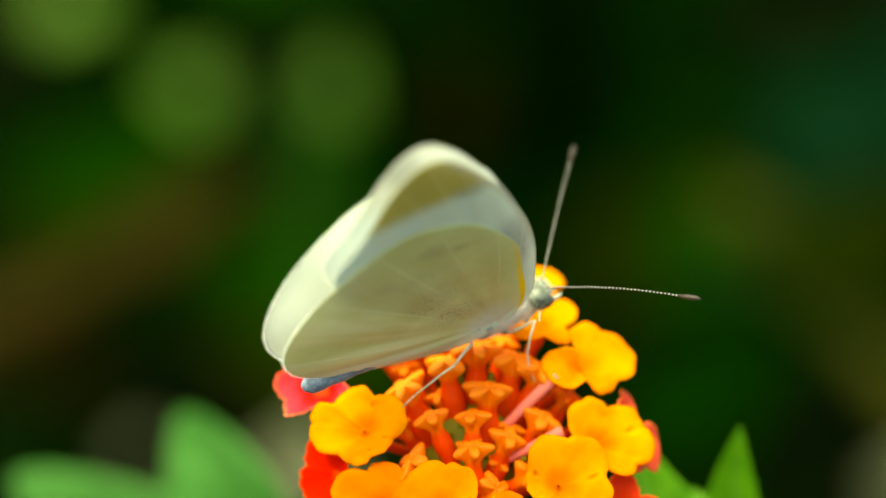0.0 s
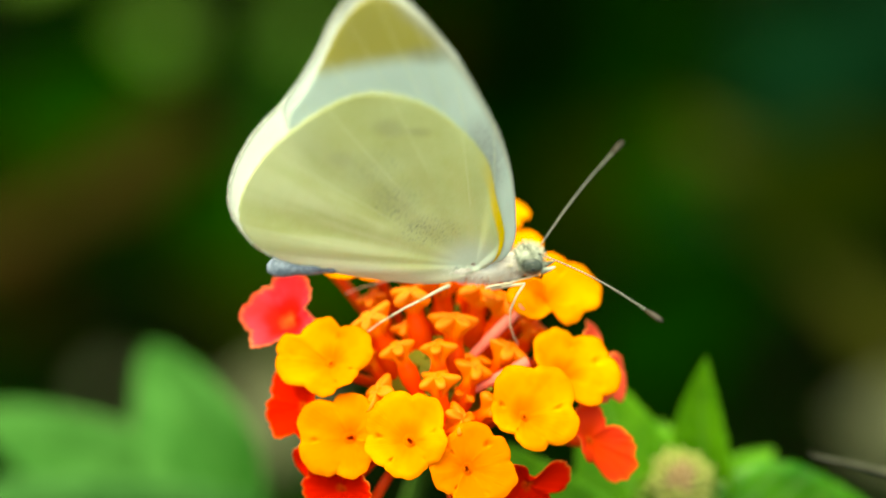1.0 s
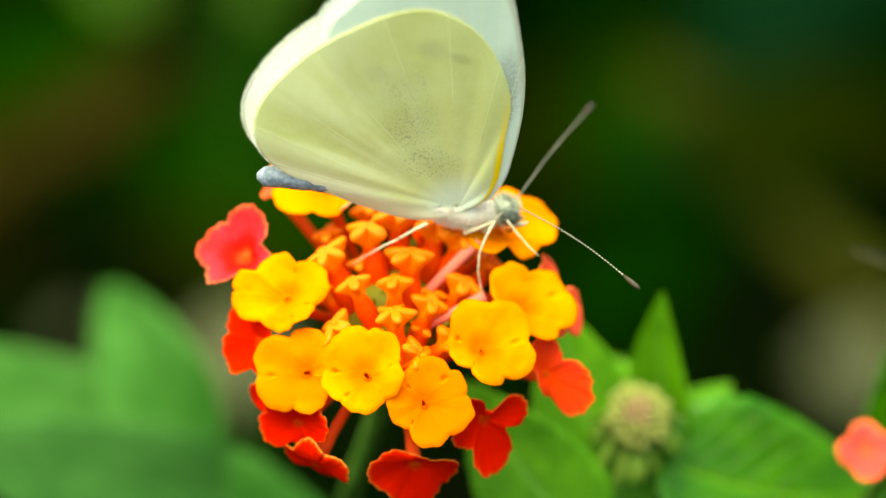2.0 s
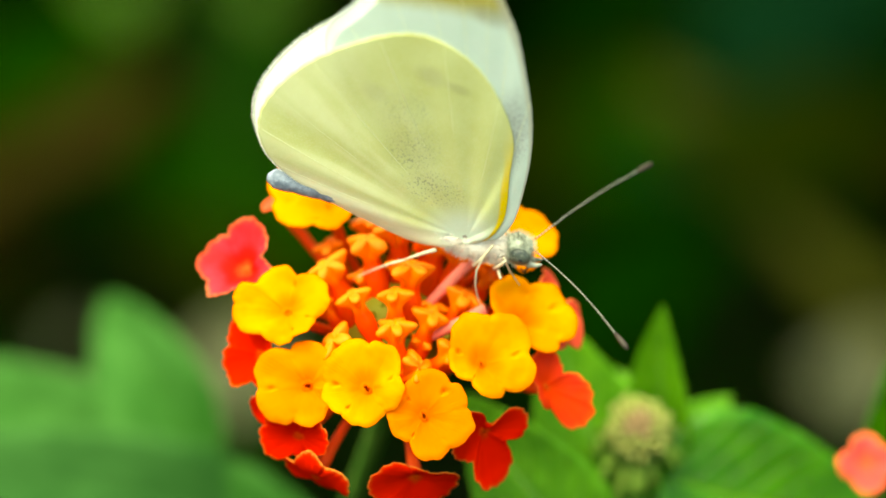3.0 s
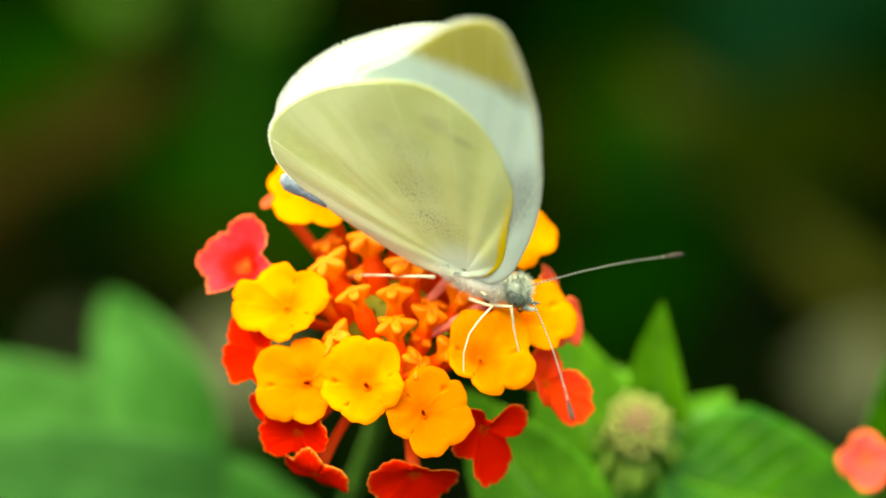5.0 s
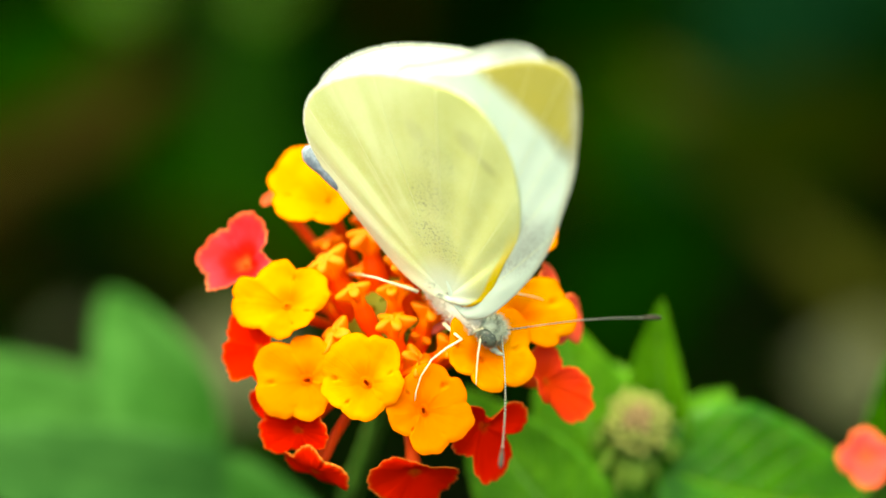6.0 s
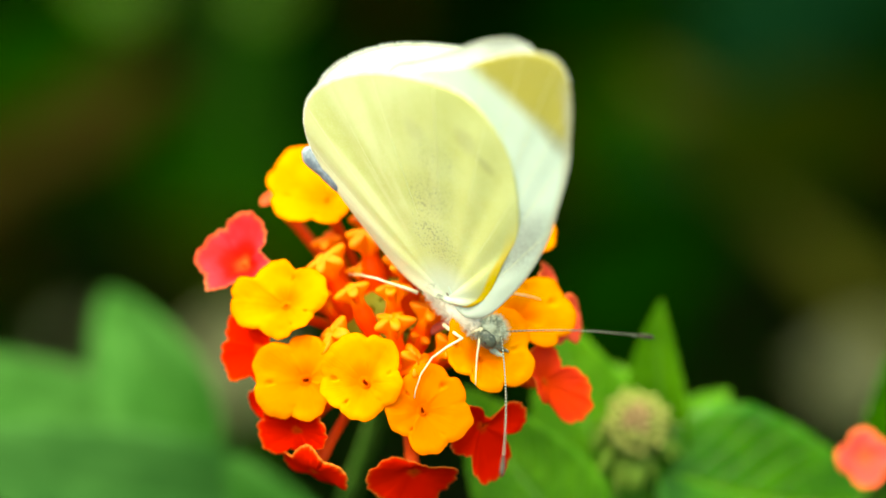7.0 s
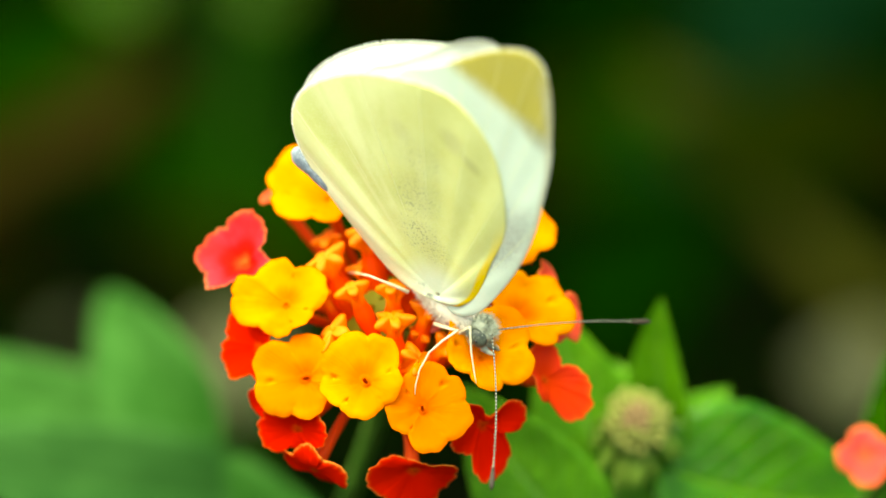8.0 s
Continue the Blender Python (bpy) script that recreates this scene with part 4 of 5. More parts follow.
def cane(foot, points, radius, mat, label):
    top = thing("stalk", pose(*foot), label, "stalk")
    pts = [Vector(p) - Vector(foot) for p in points]
    low = bezier((0, 0, -0.02), (pts[0].x * 0.15, pts[0].y * 0.5, pts[0].z * 0.75), pts[0], 10)
    run = low + [pts[0].lerp(pts[1], k / 6) + Vector((0, 0.002 * math.sin(k * 1.7), 0.002 * math.sin(k * 1.1))) for k in range(1, 7)]
    radii = [radius * MM * (1.25 - 0.5 * i / (len(run) - 1)) * (1.18 if i % 5 == 3 else 1.0) for i in range(len(run))]
    part("cane", mesh_of("cane", *tube_data(run, radii, 12), mat), top)
    v, f, u = simple_leaf(38, 15, random.Random(int(radius * 10)))
    m = laid(run[-1] - (run[-1] - run[-3]) * 0.2, run[-1] + (run[-1] - run[-3]), (0, -0.8, 0.6))
    part("leaf", mesh_of("leaf", v, f, mat, uvs=u), top, "", m)


cane((0.17, 0.44, 0), ((0.112, 0.42, 0.279), (0.066, 0.42, 0.328)), 5.0, cane_olive, "thick olive-brown stalk leaning among shaded leaves")
cane((-0.19, 0.46, 0), ((-0.118, 0.45, 0.298), (-0.082, 0.45, 0.321)), 6.0, cane_brown, "thick brown dry stalk leaning among shaded leaves")
cane((-0.06, 0.50, 0), ((-0.040, 0.47, 0.250), (-0.041, 0.47, 0.315)), 5.5, cane_green, "upright green stalk among shaded leaves")

# a dry grass blade that sways in from the side
grass = thing("grass_blade", pose(0.075, 0.06, 0), "long thin dry grey grass blade swaying", "grass")
grass_skin = plain_material("grass_skin", (0.06, 0.06, 0.045), (0.11, 0.105, 0.08), 300.0, 0.8, 0.3, 0.0002, 0.1)
pts = bezier((0, 0, -0.02), (0.012, -0.01, 0.30), (-0.0188, -0.0324, 0.4679), 10) + [Vector(p) for p in ((-0.0245, -0.0362, 0.4767), (-0.0355, -0.0434, 0.4852), (-0.0404, -0.0474, 0.4886), (-0.0455, -0.0514, 0.4919))]
part("blade", mesh_of("blade", *tube_data(pts, [1.1 * MM] * 9 + [0.8 * MM, 0.6 * MM, 0.35 * MM, 0.25 * MM, 0.16 * MM, 0.05 * MM], 6), grass_skin), grass)

# an unseen arching shrub, added to keep the sun off the ground behind
def unseen_shade_shrub(seed):
    rnd = random.Random(seed)
    top = thing("shrub", pose(0.1, 1.5, 0), "unseen arching leafy shrub added to shade the soil", "shrub", "shrubs behind")
    verts, faces, uvs = [], [], []
    for s in range(16):
        x0 = -1.3 + 2.6 * s / 15
        end = Vector((x0 + rnd.uniform(-0.1, 0.1), -1.22 + rnd.uniform(0, 0.1), 0.47 + rnd.uniform(0, 0.06)))
        pts = bezier((x0 * 0.25, 0.03 * (s % 3), -0.03), (x0 * 0.8, -0.1, 1.45), end, 24)
        part("stem", mesh_of("stem", *tube_data(pts, [(7.0 - 0.24 * i) * MM for i in range(25)], 8), bark), top, "long arching woody stem")
        for i in range(190):
            t = 4 + 19.9 * rnd.random() ** 0.75
            p = pts[int(t)].lerp(pts[int(t) + 1], t % 1)
            d = Vector((rnd.gauss(0, 1), rnd.gauss(-0.2, 0.7), rnd.gauss(0, 0.4))).normalized()
            v, f, u = simple_leaf(75 * rnd.uniform(0.7, 1.2), 50 * rnd.uniform(0.7, 1.2), rnd)
            m = laid(p + d * 0.01, p + d, Vector((rnd.gauss(0, 0.3), rnd.gauss(-0.5, 0.3), 1)))
            o = len(verts)
            verts += [m @ q for q in v]
            faces += [tuple(k + o for k in q) for q in f]
            uvs += u
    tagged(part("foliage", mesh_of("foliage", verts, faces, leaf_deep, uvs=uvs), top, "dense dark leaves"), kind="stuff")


unseen_shade_shrub(31)


# ---- butterfly: x forward, z up, in mm from the hinge line of the wings ----
def closed_curve(points, count):
    pts = [Vector(p) for p in points]
    n = len(pts)
    out = []
    for i in range(count):
        t = i * n / count
        k, f = int(t), t % 1
        a, b, c, d = (pts[(k + j - 1) % n] for j in range(4))
        out.append(0.5 * (2 * b + (c - a) * f + (2 * a - 5 * b + 4 * c - d) * f * f + (3 * b - a - 3 * c + d) * f ** 3))
    return out


def wing_mesh(name, outline, base, side, under, over, folds, camber, gap, pleat):
    """A wing: two scaled sheets on a thin membrane. side is -1 for the right wing, 1 for the left."""
    rim = closed_curve(outline, 132)
    base = Vector(base)
    spans = [max(0.02, j / 16) for j in range(16)] + [0.965, 0.988, 1.0]
    rings = len(spans) - 1
    verts, uvs, faces, slots = [], [], [], []
    count = len(rim)
    for sheet in (0, 1):
        for j in range(rings + 1):
            f = spans[j]
            for k, p in enumerate(rim):
                q = base.lerp(p, f)
                s = k / count
                y = gap + camber * math.sin(math.pi * f * 0.9) + pleat * (1 + math.sin(2 * math.pi * folds * s)) * f * f * (1.1 - f)
                y += 0.04 * math.sin(3 * f + 9 * s) * f
                y += -0.035 if sheet else 0.035
                edge = 1.0 + (0.0025 * math.sin(k * 2.1) if j > rings - 2 else 0)
                q = base + (q - base) * edge
                verts.append(Vector((q.x, y * side, q.y)) * MM)
                uvs.append((s, f))
    off = (rings + 1) * count
    for j in range(rings):
        for k in range(count):
            a, b = j * count + k, j * count + (k + 1) % count
            q, r = (a, b, b + count, a + count), (off + a, off + a + count, off + b + count, off + b)
            faces += [q, r] if side < 0 else [tuple(reversed(q)), tuple(reversed(r))]
            slots += [0, 1]
    e = rings * count
    for k in range(count):
        a, b = e + k, e + (k + 1) % count
        faces.append((a, b, off + b, off + a))
        slots.append(0)
    return mesh_of(name, verts, faces, [under, over], slots, uvs), rim


def wing(name, label, outline, base, side, under, over, folds, camber, gap, vein_ends, fringe_span):
    pleat = 0.30 if name == "hindwing" else 0.10
    me, rim = wing_mesh(name, outline, base, side, under, over, folds, camber, gap, pleat)
    ob = part(name, me, butterfly, label)
    base = Vector(base)
    for n, s in enumerate(vein_ends):
        tip = rim[int(s * len(rim))]
        start = 0.30 if n % 3 == 0 else 0.46
        pts, radii = [], []
        for i in range(15):
            f = start + (0.98 - start) * i / 14
            q = base.lerp(tip, f) + (tip - base).orthogonal().normalized() * 0.5 * math.sin(math.pi * f) * (s - 0.45)
            y = gap + camber * math.sin(math.pi * f * 0.9) + pleat * (1 + math.sin(2 * math.pi * folds * s)) * f * f * (1.1 - f) + 0.04 * math.sin(3 * f + 9 * s) * f
            pts.append(Vector((q.x, (y + 0.025) * side, q.y)) * MM)
            radii.append((0.036 - 0.014 * f) * min(1.0, 0.1 + i / 5) * MM)
        part("vein", mesh_of("vein", *tube_data(pts, radii, 6), vein_skin), ob)
    rnd = random.Random(len(name) + side)
    verts, faces = [], []
    lo, hi = (int(v * len(rim)) for v in fringe_span)
    for k in range(lo, hi):
        for g in range(30):
            f = rnd.random()
            p = rim[k].lerp(rim[(k + 1) % len(rim)], f)
            d = (p - base).normalized()
            e = Vector((-d.y, d.x))
            tip = p + d * rnd.uniform(0.12, 0.34) + e * rnd.uniform(-0.12, 0.12)
            p = p - d * 0.12
            y = gap + camber * math.sin(math.pi * 0.9) + 0.04 * math.sin(3 + 9 * (k + f) / len(rim))
            o = len(verts)
            for c, yy in ((p - e * 0.018, y + 0.02), (p + e * 0.018, y + 0.02), (p, y - 0.02), (tip, y)):
                verts.append(Vector((c.x, yy * side, c.y)) * MM)
            faces += [(o, o + 1, o + 3), (o + 1, o + 2, o + 3), (o + 2, o, o + 3)]
    tagged(part("fringe", mesh_of("fringe", verts, faces, fringe_skin, smooth=False), ob, "fine white hair fringe"), kind="stuff")
    return ob


butterfly = thing("butterfly", pose(0, 0, 0.51), "pale yellow-white butterfly with closed wings on a flower", "butterfly")
HIND = ((7.2, 2.4), (7.6, 4.0), (7.4, 5.8), (6.2, 9.0), (5.0, 12.3), (2.8, 14.9), (0.0, 16.9), (-2.9, 17.8), (-5.6, 17.6), (-8.1, 16.0), (-10.5, 13.3), (-12.4, 10.3), (-13.5, 7.0), (-13.6, 4.1), (-12.6, 1.9), (-10.6, 0.3), (-7.0, -0.6), (-2.0, -1.0), (2.6, -0.8), (5.6, 0.6))
FORE = ((7.9, 2.2), (8.6, 4.4), (8.2, 7.6), (7.3, 11.3), (5.9, 14.8), (4.0, 18.1), (2.0, 21.2), (0.3, 23.1), (-1.5, 25.0), (-3.4, 26.5), (-5.2, 27.0), (-6.7, 25.9), (-7.9, 23.3), (-8.6, 20.4), (-9.6, 17.2), (-10.6, 14.0), (-8.5, 10.0), (-3.0, 6.0), (3.0, 3.2), (6.3, 1.8))
HV, FV = (0.26, 0.37, 0.46, 0.54, 0.61, 0.68, 0.75), (0.22, 0.34, 0.43, 0.51, 0.58, 0.65, 0.72)
wings = []
for side, word in ((-1, "right"), (1, "left")):
    wings.append((side, wing("hindwing", "pale yellow hindwing with fine veins", HIND, (5.8, 1.6), side, hind_under, hind_over, 9, 0.20, 0.80, HV, (0.34, 0.80))))
    wings.append((side, wing("forewing", "white forewing with olive-yellow tip and grey dusting", FORE, (7.0, 2.4), side, fore_under, fore_over, 8, 0.12, 0.62, FV, (0.46, 0.80))))


def along(points, radii, sides=14):
    return tube_data([Vector(p) * MM for p in points], [r * MM for r in radii], sides)


segs, rads = [], []
for i in range(29):
    f = i / 28
    segs.append((4.6 - 15.2 * f, 0, 0.45 - 2.15 * f + 0.75 * math.sin(math.pi * f)))
    taper = (0.95 + 0.15 * math.sin(math.pi * f)) * (1 - 0.12 * f ** 1.6) * (1 if f < 0.94 else math.sqrt(max(0.02, 1 - ((f - 0.94) / 0.065) ** 2)))
    rads.append(taper * (1 - 0.07 * (i % 4 == 0)))
part("abdomen", mesh_of("abdomen", *along(segs, rads, 18), body_skin), butterfly, "slender blue-grey abdomen")
spine = [(2.0, 0, 0.6), (3.4, 0, 0.6), (4.8, 0, 0.65), (6.2, 0, 0.75), (7.5, 0, 1.0), (8.5, 0, 1.35), (9.2, 0, 1.7), (9.7, 0, 1.9)]
part("thorax", mesh_of("thorax", *along(spine, [0.7, 1.05, 1.2, 1.25, 1.2, 1.05, 0.9, 0.6], 18), fur_skin), butterfly, "furry grey-white thorax")
head_ob = part("head", mesh_of("head", *ball_data(Vector((10.0, 0, 2.1)) * MM, (1.2 * MM, 1.2 * MM, 1.2 * MM), 12, 18, 0.08, 2), head_skin), butterfly, "speckled grey head")
for side in (-1, 1):
    eye = part("eye", mesh_of("eye", *ball_data((0, 0, 0), (0.90 * MM, 0.50 * MM, 0.72 * MM), 12, 18), eye_skin), head_ob, "grey-green compound eye", Matrix.Translation(Vector((10.3, 1.02 * side, 2.0)) * MM))
    part("pupil", mesh_of("pupil", *ball_data((0, 0, 0), (0.17 * MM, 0.08 * MM, 0.15 * MM), 8, 12), pupil_skin), eye, "dark spot on the eye", Matrix.Translation(Vector((0.1, 0.46 * side, -0.05)) * MM))
    part("palp", mesh_of("palp", *along([(10.9, 0.35 * side, 1.4), (11.4, 0.42 * side, 1.35), (11.9, 0.45 * side, 1.6), (12.3, 0.45 * side, 1.9)], [0.26, 0.28, 0.2, 0.06], 8), head_skin), head_ob, "hairy palp")
part("proboscis", mesh_of("proboscis", *along([(11.0, 0, 1.3), (11.5, 0, 0.9), (11.4, 0, 0.4), (11.0, 0, 0.5)], [0.16, 0.13, 0.11, 0.09], 8), club_skin), head_ob, "thin dark proboscis")


def fur(count, centre, radii, length, lean, seed, parent, mat):
    rnd = random.Random(seed)
    verts, faces = [], []
    for i in range(count):
        d = Vector((rnd.gauss(0, 1), rnd.gauss(0, 1), rnd.gauss(0, 1))).normalized()
        p = Vector(centre) + Vector((d.x * radii[0], d.y * radii[1], d.z * radii[2]))
        g = (d + Vector(lean) + Vector((rnd.gauss(0, 0.3), rnd.gauss(0, 0.3), rnd.gauss(0, 0.3)))).normalized()
        tip = p + g * length * rnd.uniform(0.5, 1.2)
        a = g.orthogonal().normalized() * 0.032
        b = g.cross(a)
        o = len(verts)
        verts += [q * MM for q in (p + a, p - a * 0.5 + b * 0.87, p - a * 0.5 - b * 0.87, tip)]
        faces += [(o, o + 1, o + 3), (o + 1, o + 2, o + 3), (o + 2, o, o + 3)]
    tagged(part("fur", mesh_of("fur", verts, faces, mat, smooth=False), parent, "fine pale hair"), kind="stuff")


fur(2600, (5.6, 0, 0.65), (3.2, 1.2, 1.15), 0.5, (-0.7, 0, -0.2), 1, butterfly, fur_skin)
fur(1100, (8.6, 0, 1.3), (1.2, 1.05, 1.1), 0.5, (-0.5, 0, -0.1), 4, butterfly, fur_skin)
fur(800, (10.0, 0, 2.1), (1.15, 1.15, 1.15), 0.6, (0.2, 0, 0.3), 2, head_ob, head_skin)


def antenna_mesh(length=13.9):
    pts, radii = [], []
    for i in range(25):
        f = i / 24
        pts.append((length * f, 0, 0.5 * math.sin(math.pi * f)))
        radii.append(0.062 - 0.008 * f + (0.11 * math.sin(math.pi * (f - 0.86) / 0.15) if f > 0.86 else 0))
    return along(pts, radii, 8)


antennae = []
for side in (-1, 1):
    root = Vector((10.8, 0.45 * side, 2.9)) * MM
    ob = part("antenna", mesh_of("antenna", *antenna_mesh(), antenna_skin), butterfly, "banded black and white antenna", Matrix.Translation(root))
    part("club", mesh_of("club", *along([(12.2, 0, 0.18), (12.9, 0, 0.11), (13.6, 0, 0.04), (14.0, 0, 0.0)], [0.12, 0.20, 0.21, 0.07], 10), club_skin), ob, "dark antenna club")
    antennae.append((ob, root))



def leg_pair(side, hip, one, two, bow=0.2):
    """Upper and lower leg, built hanging down from the joint."""
    up = part("leg_upper", mesh_of("leg_upper", *along([(0, 0, 0), (0, 0.08, -one * 0.35), (0, 0.06, -one * 0.7), (0, 0, -one)], [0.19, 0.15, 0.12, 0.10], 8), leg_skin), butterfly, "slim white leg segment")
    pts = [(0, 0, 0.05), (-0.09 * two * bow, 0.05, -two * 0.22), (-0.15 * two * bow, 0.0, -two * 0.44), (-0.13 * two * bow, 0.06, -two * 0.70), (-0.06 * two * bow, 0.03, -two * 0.90), (0.0, 0.0, -two)]
    low = part("leg_lower", mesh_of("leg_lower", *along(pts, [0.105, 0.095, 0.08, 0.06, 0.05, 0.04], 8), leg_skin), butterfly, "slim white leg segment")
    return up, low, Vector(hip) * MM, side, one, two


legs = {}
for side, word in ((-1, "r"), (1, "l")):
    more = 1.0 if side < 0 else 1.25
    legs[word + "f"] = leg_pair(side, (9.0, 0.7 * side, -0.1), 2.4 * more, 4.6 * more)
    legs[word + "m"] = leg_pair(side, (7.4, 0.9 * side, -0.6), 2.9 * more, 6.2 * more, 1.0)
    legs[word + "h"] = leg_pair(side, (4.1, 0.9 * side, -0.7), 2.9 * more, 5.4 * more)


# ---- what moves ----
def between(rows, t):
    """Linear blend of rows (t, x, y, z)."""
    for a, b in zip(rows, rows[1:]):
        if a[0] <= t <= b[0]:
            f = (t - a[0]) / (b[0] - a[0])
            return Vector(a[1:]).lerp(Vector(b[1:]), f)
    return Vector(rows[-1][1:])


def motions():
    # time, pose of the body, half of the angle between the wings
    rows = [
        (0.00, pose(-0.00389, -0.00242, 0.51132, 16.4, -2.1, 28.6), 15.5),
        (0.20, pose(-0.00378, -0.00261, 0.51090, 18.3, -3.8, 24.5), 15.4),
        (0.50, pose(-0.00394, -0.00255, 0.51117, 16.7, -1.8, 22.7), 14.8),
        (0.80, pose(-0.00318, -0.00258, 0.51109, 12.7, 5.4, 16.8), 13.6),
        (0.90, pose(-0.00313, -0.00258, 0.51113, 12.1, 5.8, 16.2), 13.5),
        (1.00, pose(-0.00291, -0.00225, 0.51185, 6.6, 8.8, 3.7), 9.6),
        (1.20, pose(-0.00147, -0.00204, 0.51228, -3.7, 18.5, 5.6), 8.1),
        (1.50, pose(-0.00105, -0.00210, 0.51215, 3.1, 24.2, 15.9), 7.9),
        (2.00, pose(-0.00069, -0.00204, 0.51216, 4.8, 24.8, 15.1), 8.2),
        (2.20, pose(-0.00069, -0.00204, 0.51216, 4.8, 24.8, 15.1), 8.2),
        (3.30, pose(0.00035, -0.00235, 0.51153, 4.3, 25.9, -8.1), 8.8),
        (3.50, pose(0.00035, -0.00235, 0.51153, 4.3, 25.9, -8.1), 8.8),
        (3.70, pose(0.00087, -0.00247, 0.51127, 4.0, 32.0, -5.3), 8.5),
        (3.80, pose(0.00171, -0.00267, 0.51084, 3.5, 41.8, -0.7), 8.1),
        (4.00, pose(0.00224, -0.00290, 0.51034, 10.7, 42.5, 1.6), 8.6),
        (4.20, pose(0.00220, -0.00292, 0.51030, 10.7, 42.2, 1.2), 8.8),
        (4.50, pose(0.00066, -0.00310, 0.50991, 12.6, 31.2, -8.2), 11.0),
        (4.70, pose(0.00066, -0.00310, 0.50991, 12.6, 31.2, -8.2), 11.2),
        (5.80, pose(0.00042, -0.00332, 0.50944, 3.4, 46.3, -20.6), 12.2),
        (6.00, pose(0.00042, -0.00340, 0.50927, 1.9, 48.8, -23.0), 12.2),
        (6.50, pose(0.00046, -0.00342, 0.50924, 1.4, 48.4, -23.8), 12.1),
        (7.00, pose(0.00050, -0.00343, 0.50920, 0.9, 48.2, -24.5), 12.0),
        (7.60, pose(0.00050, -0.00343, 0.50920, 0.9, 48.2, -24.5), 12.0),
        (8.00, pose(-0.00030, -0.00347, 0.50912, 0.9, 47.6, -24.5), 13.2),
    ]
    walk(butterfly, [(t, m) for t, m, a in rows])
    walk(grass, [(t, pose(0.075, 0.06, 0, rx, ry, 0)) for t, rx, ry in ((0, 0.5, 3.4), (0.6, 0.5, 2.4), (0.9, 0.7, 0.57), (1.2, 0, 0), (1.6, 0, 0), (1.8, -1.5, 0.95), (2.0, -2.0, 1.3), (2.2, -2.0, 3.4), (8, -2.0, 3.4))])
    # the left wings: time, lean of the forewing, lean of the hindwing, sweep of the hindwing
    lean = [(0, 15.5, 6.0, 1.0), (0.5, 15.0, 6.0, 1.0), (0.9, 13.6, 4.9, 0.1), (1, 10.0, 2.0, -2.0), (1.5, 7.5, 2.0, 0.0), (2.2, 7.5, 2.0, 0.0), (3.3, 9.0, -5.0, -1.5), (3.5, 9.2, -5.0, -1.5), (4, 10.0, -7.0, 0.0), (4.2, 10.2, -7.2, 0.0), (4.5, 12.0, -10.0, -0.4), (4.7, 12.8, -11.0, -0.5), (6, 12.2, -2.0, -1.0), (7.6, 12.0, -2.0, -2.0), (8, 13.2, -2.0, -2.5)]
    # the sweep of the left forewing, and how far it is drawn down (mm)
    far = [(0, 1.0, 0, 0), (2, 0.0, 0, 0), (3.5, -0.9, -0.4, 0), (4, 0.8, -0.6, 0), (4.2, 0.8, -0.6, 0), (4.5, 2.5, -0.7, 0), (6, -3.5, -1.9, 0), (7.6, -3.5, -2.1, 0), (8, -3.5, -2.9, 0)]
    # how far the forewings are drawn forward
    drawn = [(0, -2.0, 0, 0), (1, -1.5, 0, 0), (1.5, -2.8, 0, 0), (2, -4.2, 0, 0), (2.2, -4.2, 0, 0), (3.3, -1.4, 0, 0), (3.5, -1.2, 0, 0), (3.8, -2.4, 0, 0), (4, -1.5, 0, 0), (4.2, -0.5, 0, 0), (4.5, -0.3, 0, 0), (6, 2.8, 0, 0), (6.5, 1.6, 0, 0), (7.6, 1.6, 0, 0), (8, 0.6, 0, 0)]
    swept = [(0, 0.5, 0, 0), (1, 0.0, 0, 0), (1.5, 0.0, 0, 0), (2, 0.2, 0, 0), (3.5, 0.2, 0, 0), (3.8, -1.6, 0, 0), (4, -2.1, 0, 0), (4.2, -2.1, 0, 0), (4.5, -1.5, 0, 0), (6, -2.0, 0, 0), (8, -2.0, 0, 0)]
    for side, ob in wings:
        fore = 1 if ob.name.startswith("forewing") else 0
        if side < 0:
            walk(ob, [(t, pose(0, 0, 0, a, between(drawn if fore else swept, t).x, 0)) for t, m, a in rows])
        else:
            walk(ob, [(t, pose(-0.6 * MM, 0, between(far, t).y * MM * fore, between(lean, t).x if fore else between(lean, t).y, between(far, t).x + between(drawn, t).x if fore else between(lean, t).z, 0)) for t, m, a in rows])
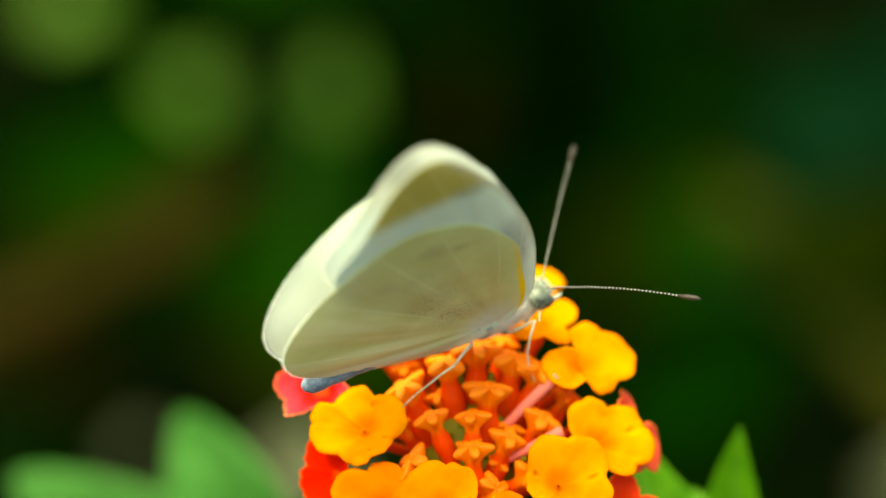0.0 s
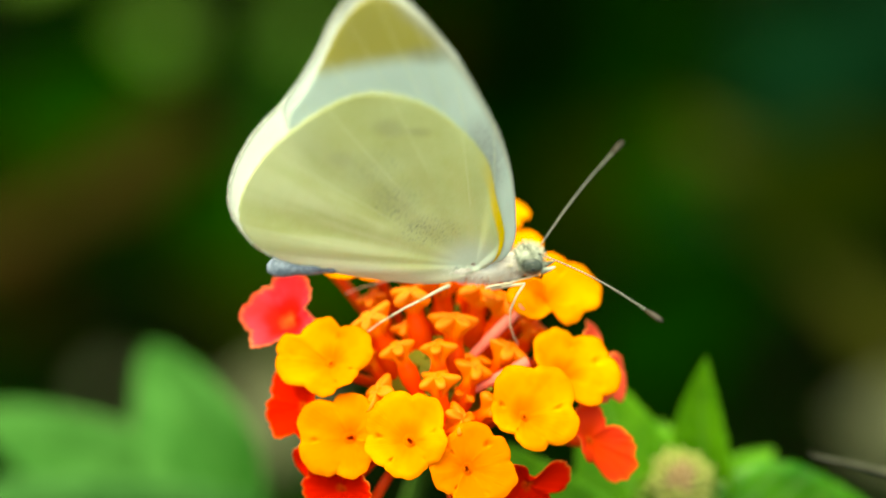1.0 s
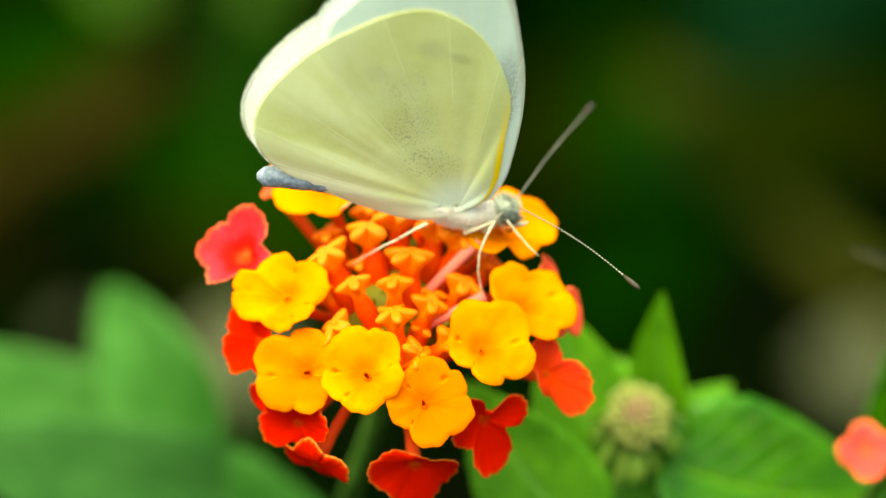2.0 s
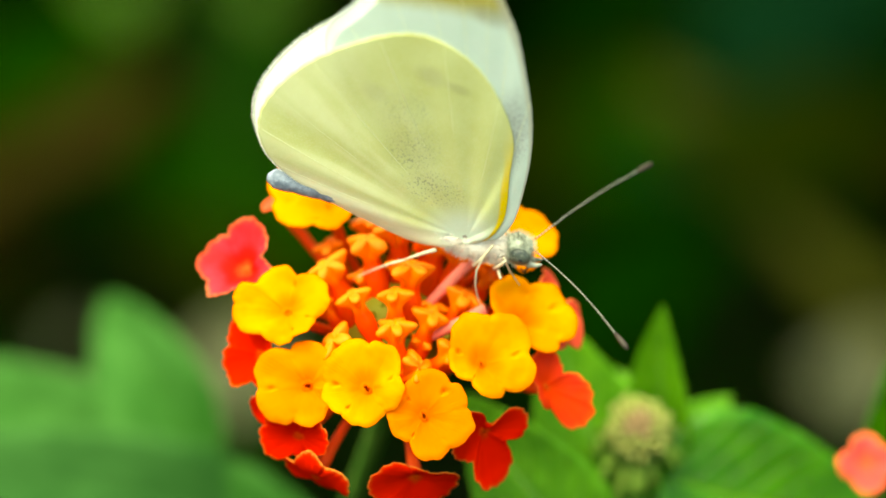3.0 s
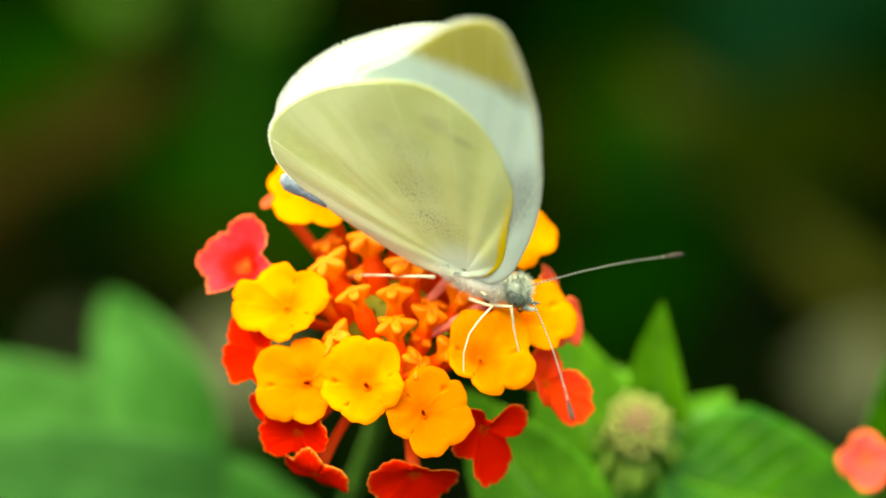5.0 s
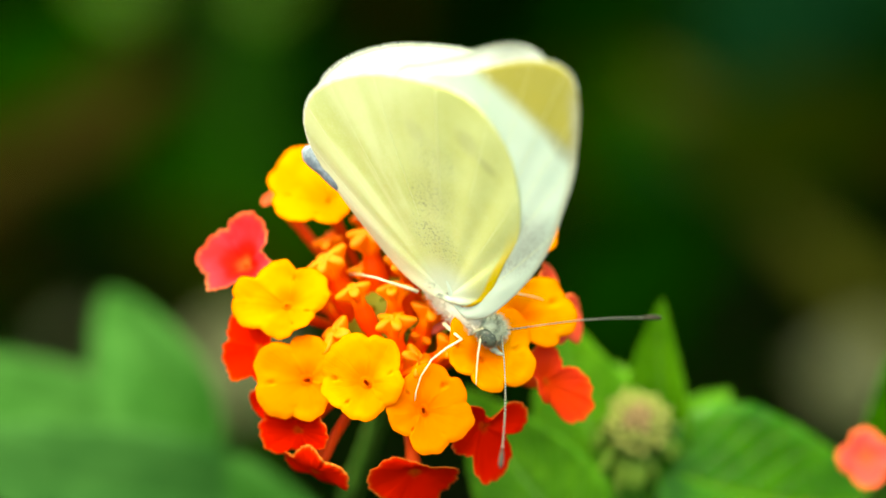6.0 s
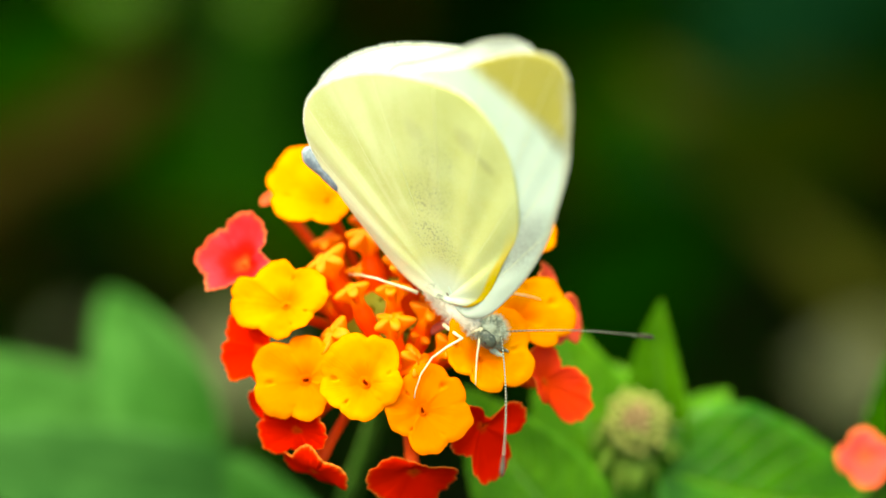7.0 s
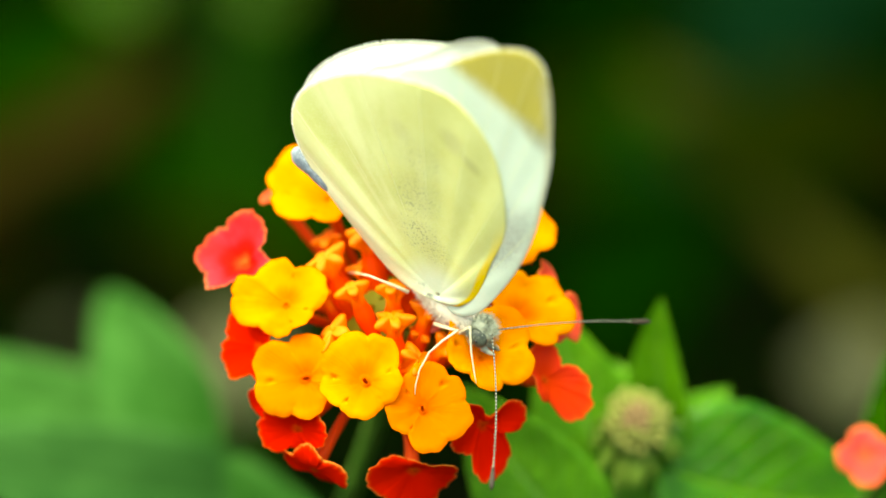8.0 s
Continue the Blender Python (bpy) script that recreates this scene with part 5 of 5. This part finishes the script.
    feet = {
        "rh": [(0, -0.0055, -0.0040, 0.5062), (1, -0.0058, -0.0032, 0.5062), (1.2, -0.0036, -0.0007, 0.5054), (2, -0.0035, -0.0006, 0.5052), (8, -0.0036, -0.0008, 0.5052)],
        "rm": [(0, 0.0056, -0.0002, 0.5062), (0.8, 0.0060, -0.0010, 0.5056), (1.2, 0.0072, -0.0029, 0.5039), (2, 0.0074, -0.0030, 0.5038), (3.5, 0.0072, -0.0034, 0.5044), (3.8, 0.0070, -0.0079, 0.5007), (4.5, 0.0069, -0.0081, 0.5006), (6, 0.0018, -0.0102, 0.4985), (8, 0.0019, -0.0100, 0.4988)],
        "rf": [(0, 0.0055, -0.0016, 0.5128), (0.5, 0.0065, -0.0018, 0.5125), (1, 0.0078, -0.0025, 0.5111), (1.2, 0.0117, -0.0020, 0.5071), (2, 0.0118, -0.0022, 0.5069), (3.5, 0.0090, -0.0030, 0.5062), (3.8, 0.0116, -0.0050, 0.5012), (4.5, 0.0116, -0.0050, 0.5011), (6, 0.0067, -0.0094, 0.4995), (8, 0.0068, -0.0094, 0.4995)],
        "lh": [(0, -0.0091, 0.0032, 0.5069), (1, -0.0077, 0.0031, 0.5068), (1.5, -0.0050, 0.0020, 0.5088), (2, -0.0044, 0.0016, 0.5093), (3.5, -0.0034, 0.0040, 0.5083), (8, -0.0032, 0.0039, 0.5081)],
        "lm": [(0, 0.0011, 0.0027, 0.5103), (1, 0.0030, 0.0018, 0.5085), (1.5, 0.0028, 0.0019, 0.5088), (2, 0.0029, 0.0019, 0.5087), (3.5, 0.0038, 0.0019, 0.5089), (4.5, 0.0048, 0.0015, 0.5079), (6, 0.0123, -0.0018, 0.5034), (7.6, 0.0121, -0.0018, 0.5034), (8, 0.0102, -0.0040, 0.5030)],
        "lf": [(0, 0.0044, 0.0026, 0.5124), (1, 0.0072, 0.0015, 0.5102), (2, 0.0076, 0.0012, 0.5096), (3.5, 0.0095, -0.0010, 0.5068), (4.5, 0.0098, -0.0030, 0.5040), (6, 0.0088, -0.0070, 0.5015), (8, 0.0086, -0.0070, 0.5015)],
    }
    for key, plan in feet.items():
        up, low, hip, side, one, two = legs[key]
        ups, lows = [], []
        for t, m, a in rows:
            to = m.inverted() @ between(plan, t) - hip
            one, two = legs[key][4] * MM, legs[key][5] * MM
            reach = min(max(to.length, two - one + 0.4 * MM), one + two - 0.04 * MM)
            to.normalize()
            k = (one * one - two * two + reach * reach) / (2 * reach)
            rise = math.sqrt(max(one * one - k * k, 0))
            pole = Vector({"f": (0.6, 0.4 * side, 0.8), "m": (0.5, 0.3 * side, 1.5), "h": (-0.2, 0.9 * side, 0.7)}[key[1]])
            pole = (pole - to * pole.dot(to)).normalized()
            knee = hip + to * k + pole * rise
            foot = hip + to * reach
            ups.append((t, Matrix.Translation(hip) @ turned(knee - hip, (0, 0, -1))))
            lows.append((t, Matrix.Translation(knee) @ turned(foot - knee, (0, 0, -1))))
        walk(up, ups)
        walk(low, lows)
    tips = (
        [(0, 0.0182, -0.0052, 0.5165), (0.2, 0.0179, -0.0073, 0.5159), (0.5, 0.0178, -0.0076, 0.5159), (1, 0.0177, -0.0126, 0.5119), (1.2, 0.0194, -0.0113, 0.5112), (1.5, 0.0193, -0.0097, 0.5086), (2, 0.0196, -0.0098, 0.5076), (3.5, 0.0175, -0.0165, 0.5057), (3.8, 0.0165, -0.0162, 0.5028), (4, 0.0169, -0.0165, 0.5028), (4.2, 0.0167, -0.0167, 0.5028), (4.5, 0.0160, -0.0181, 0.5026), (6, 0.0085, -0.0206, 0.4980), (6.5, 0.0086, -0.0203, 0.4971), (7, 0.0087, -0.0205, 0.4972), (7.6, 0.0086, -0.0205, 0.4973), (8, 0.0079, -0.0195, 0.4953)],
        [(0, 0.0084, 0.0141, 0.5218), (0.2, 0.0109, 0.0121, 0.5220), (0.5, 0.0115, 0.0125, 0.5207), (1, 0.0153, 0.0097, 0.5178), (1.2, 0.0155, 0.0115, 0.5162), (1.5, 0.0165, 0.0127, 0.5143), (2, 0.0167, 0.0127, 0.5140), (3.5, 0.0227, 0.0040, 0.5119), (3.8, 0.0227, 0.0062, 0.5063), (4, 0.0229, 0.0061, 0.5067), (4.2, 0.0227, 0.0064, 0.5065), (4.5, 0.0238, 0.0013, 0.5078), (6, 0.0220, -0.0014, 0.5016), (6.5, 0.0217, -0.0014, 0.5000), (7, 0.0215, -0.0013, 0.4997), (7.6, 0.0216, -0.0013, 0.5000), (8, 0.0212, -0.0015, 0.5011)],
    )
    for (ob, root), plan in zip(antennae, tips):
        walk(ob, [(t, Matrix.Translation(root) @ turned(m.inverted() @ between(plan, t) - root, (1, 0, 0))) for t, m, a in rows])


motions()
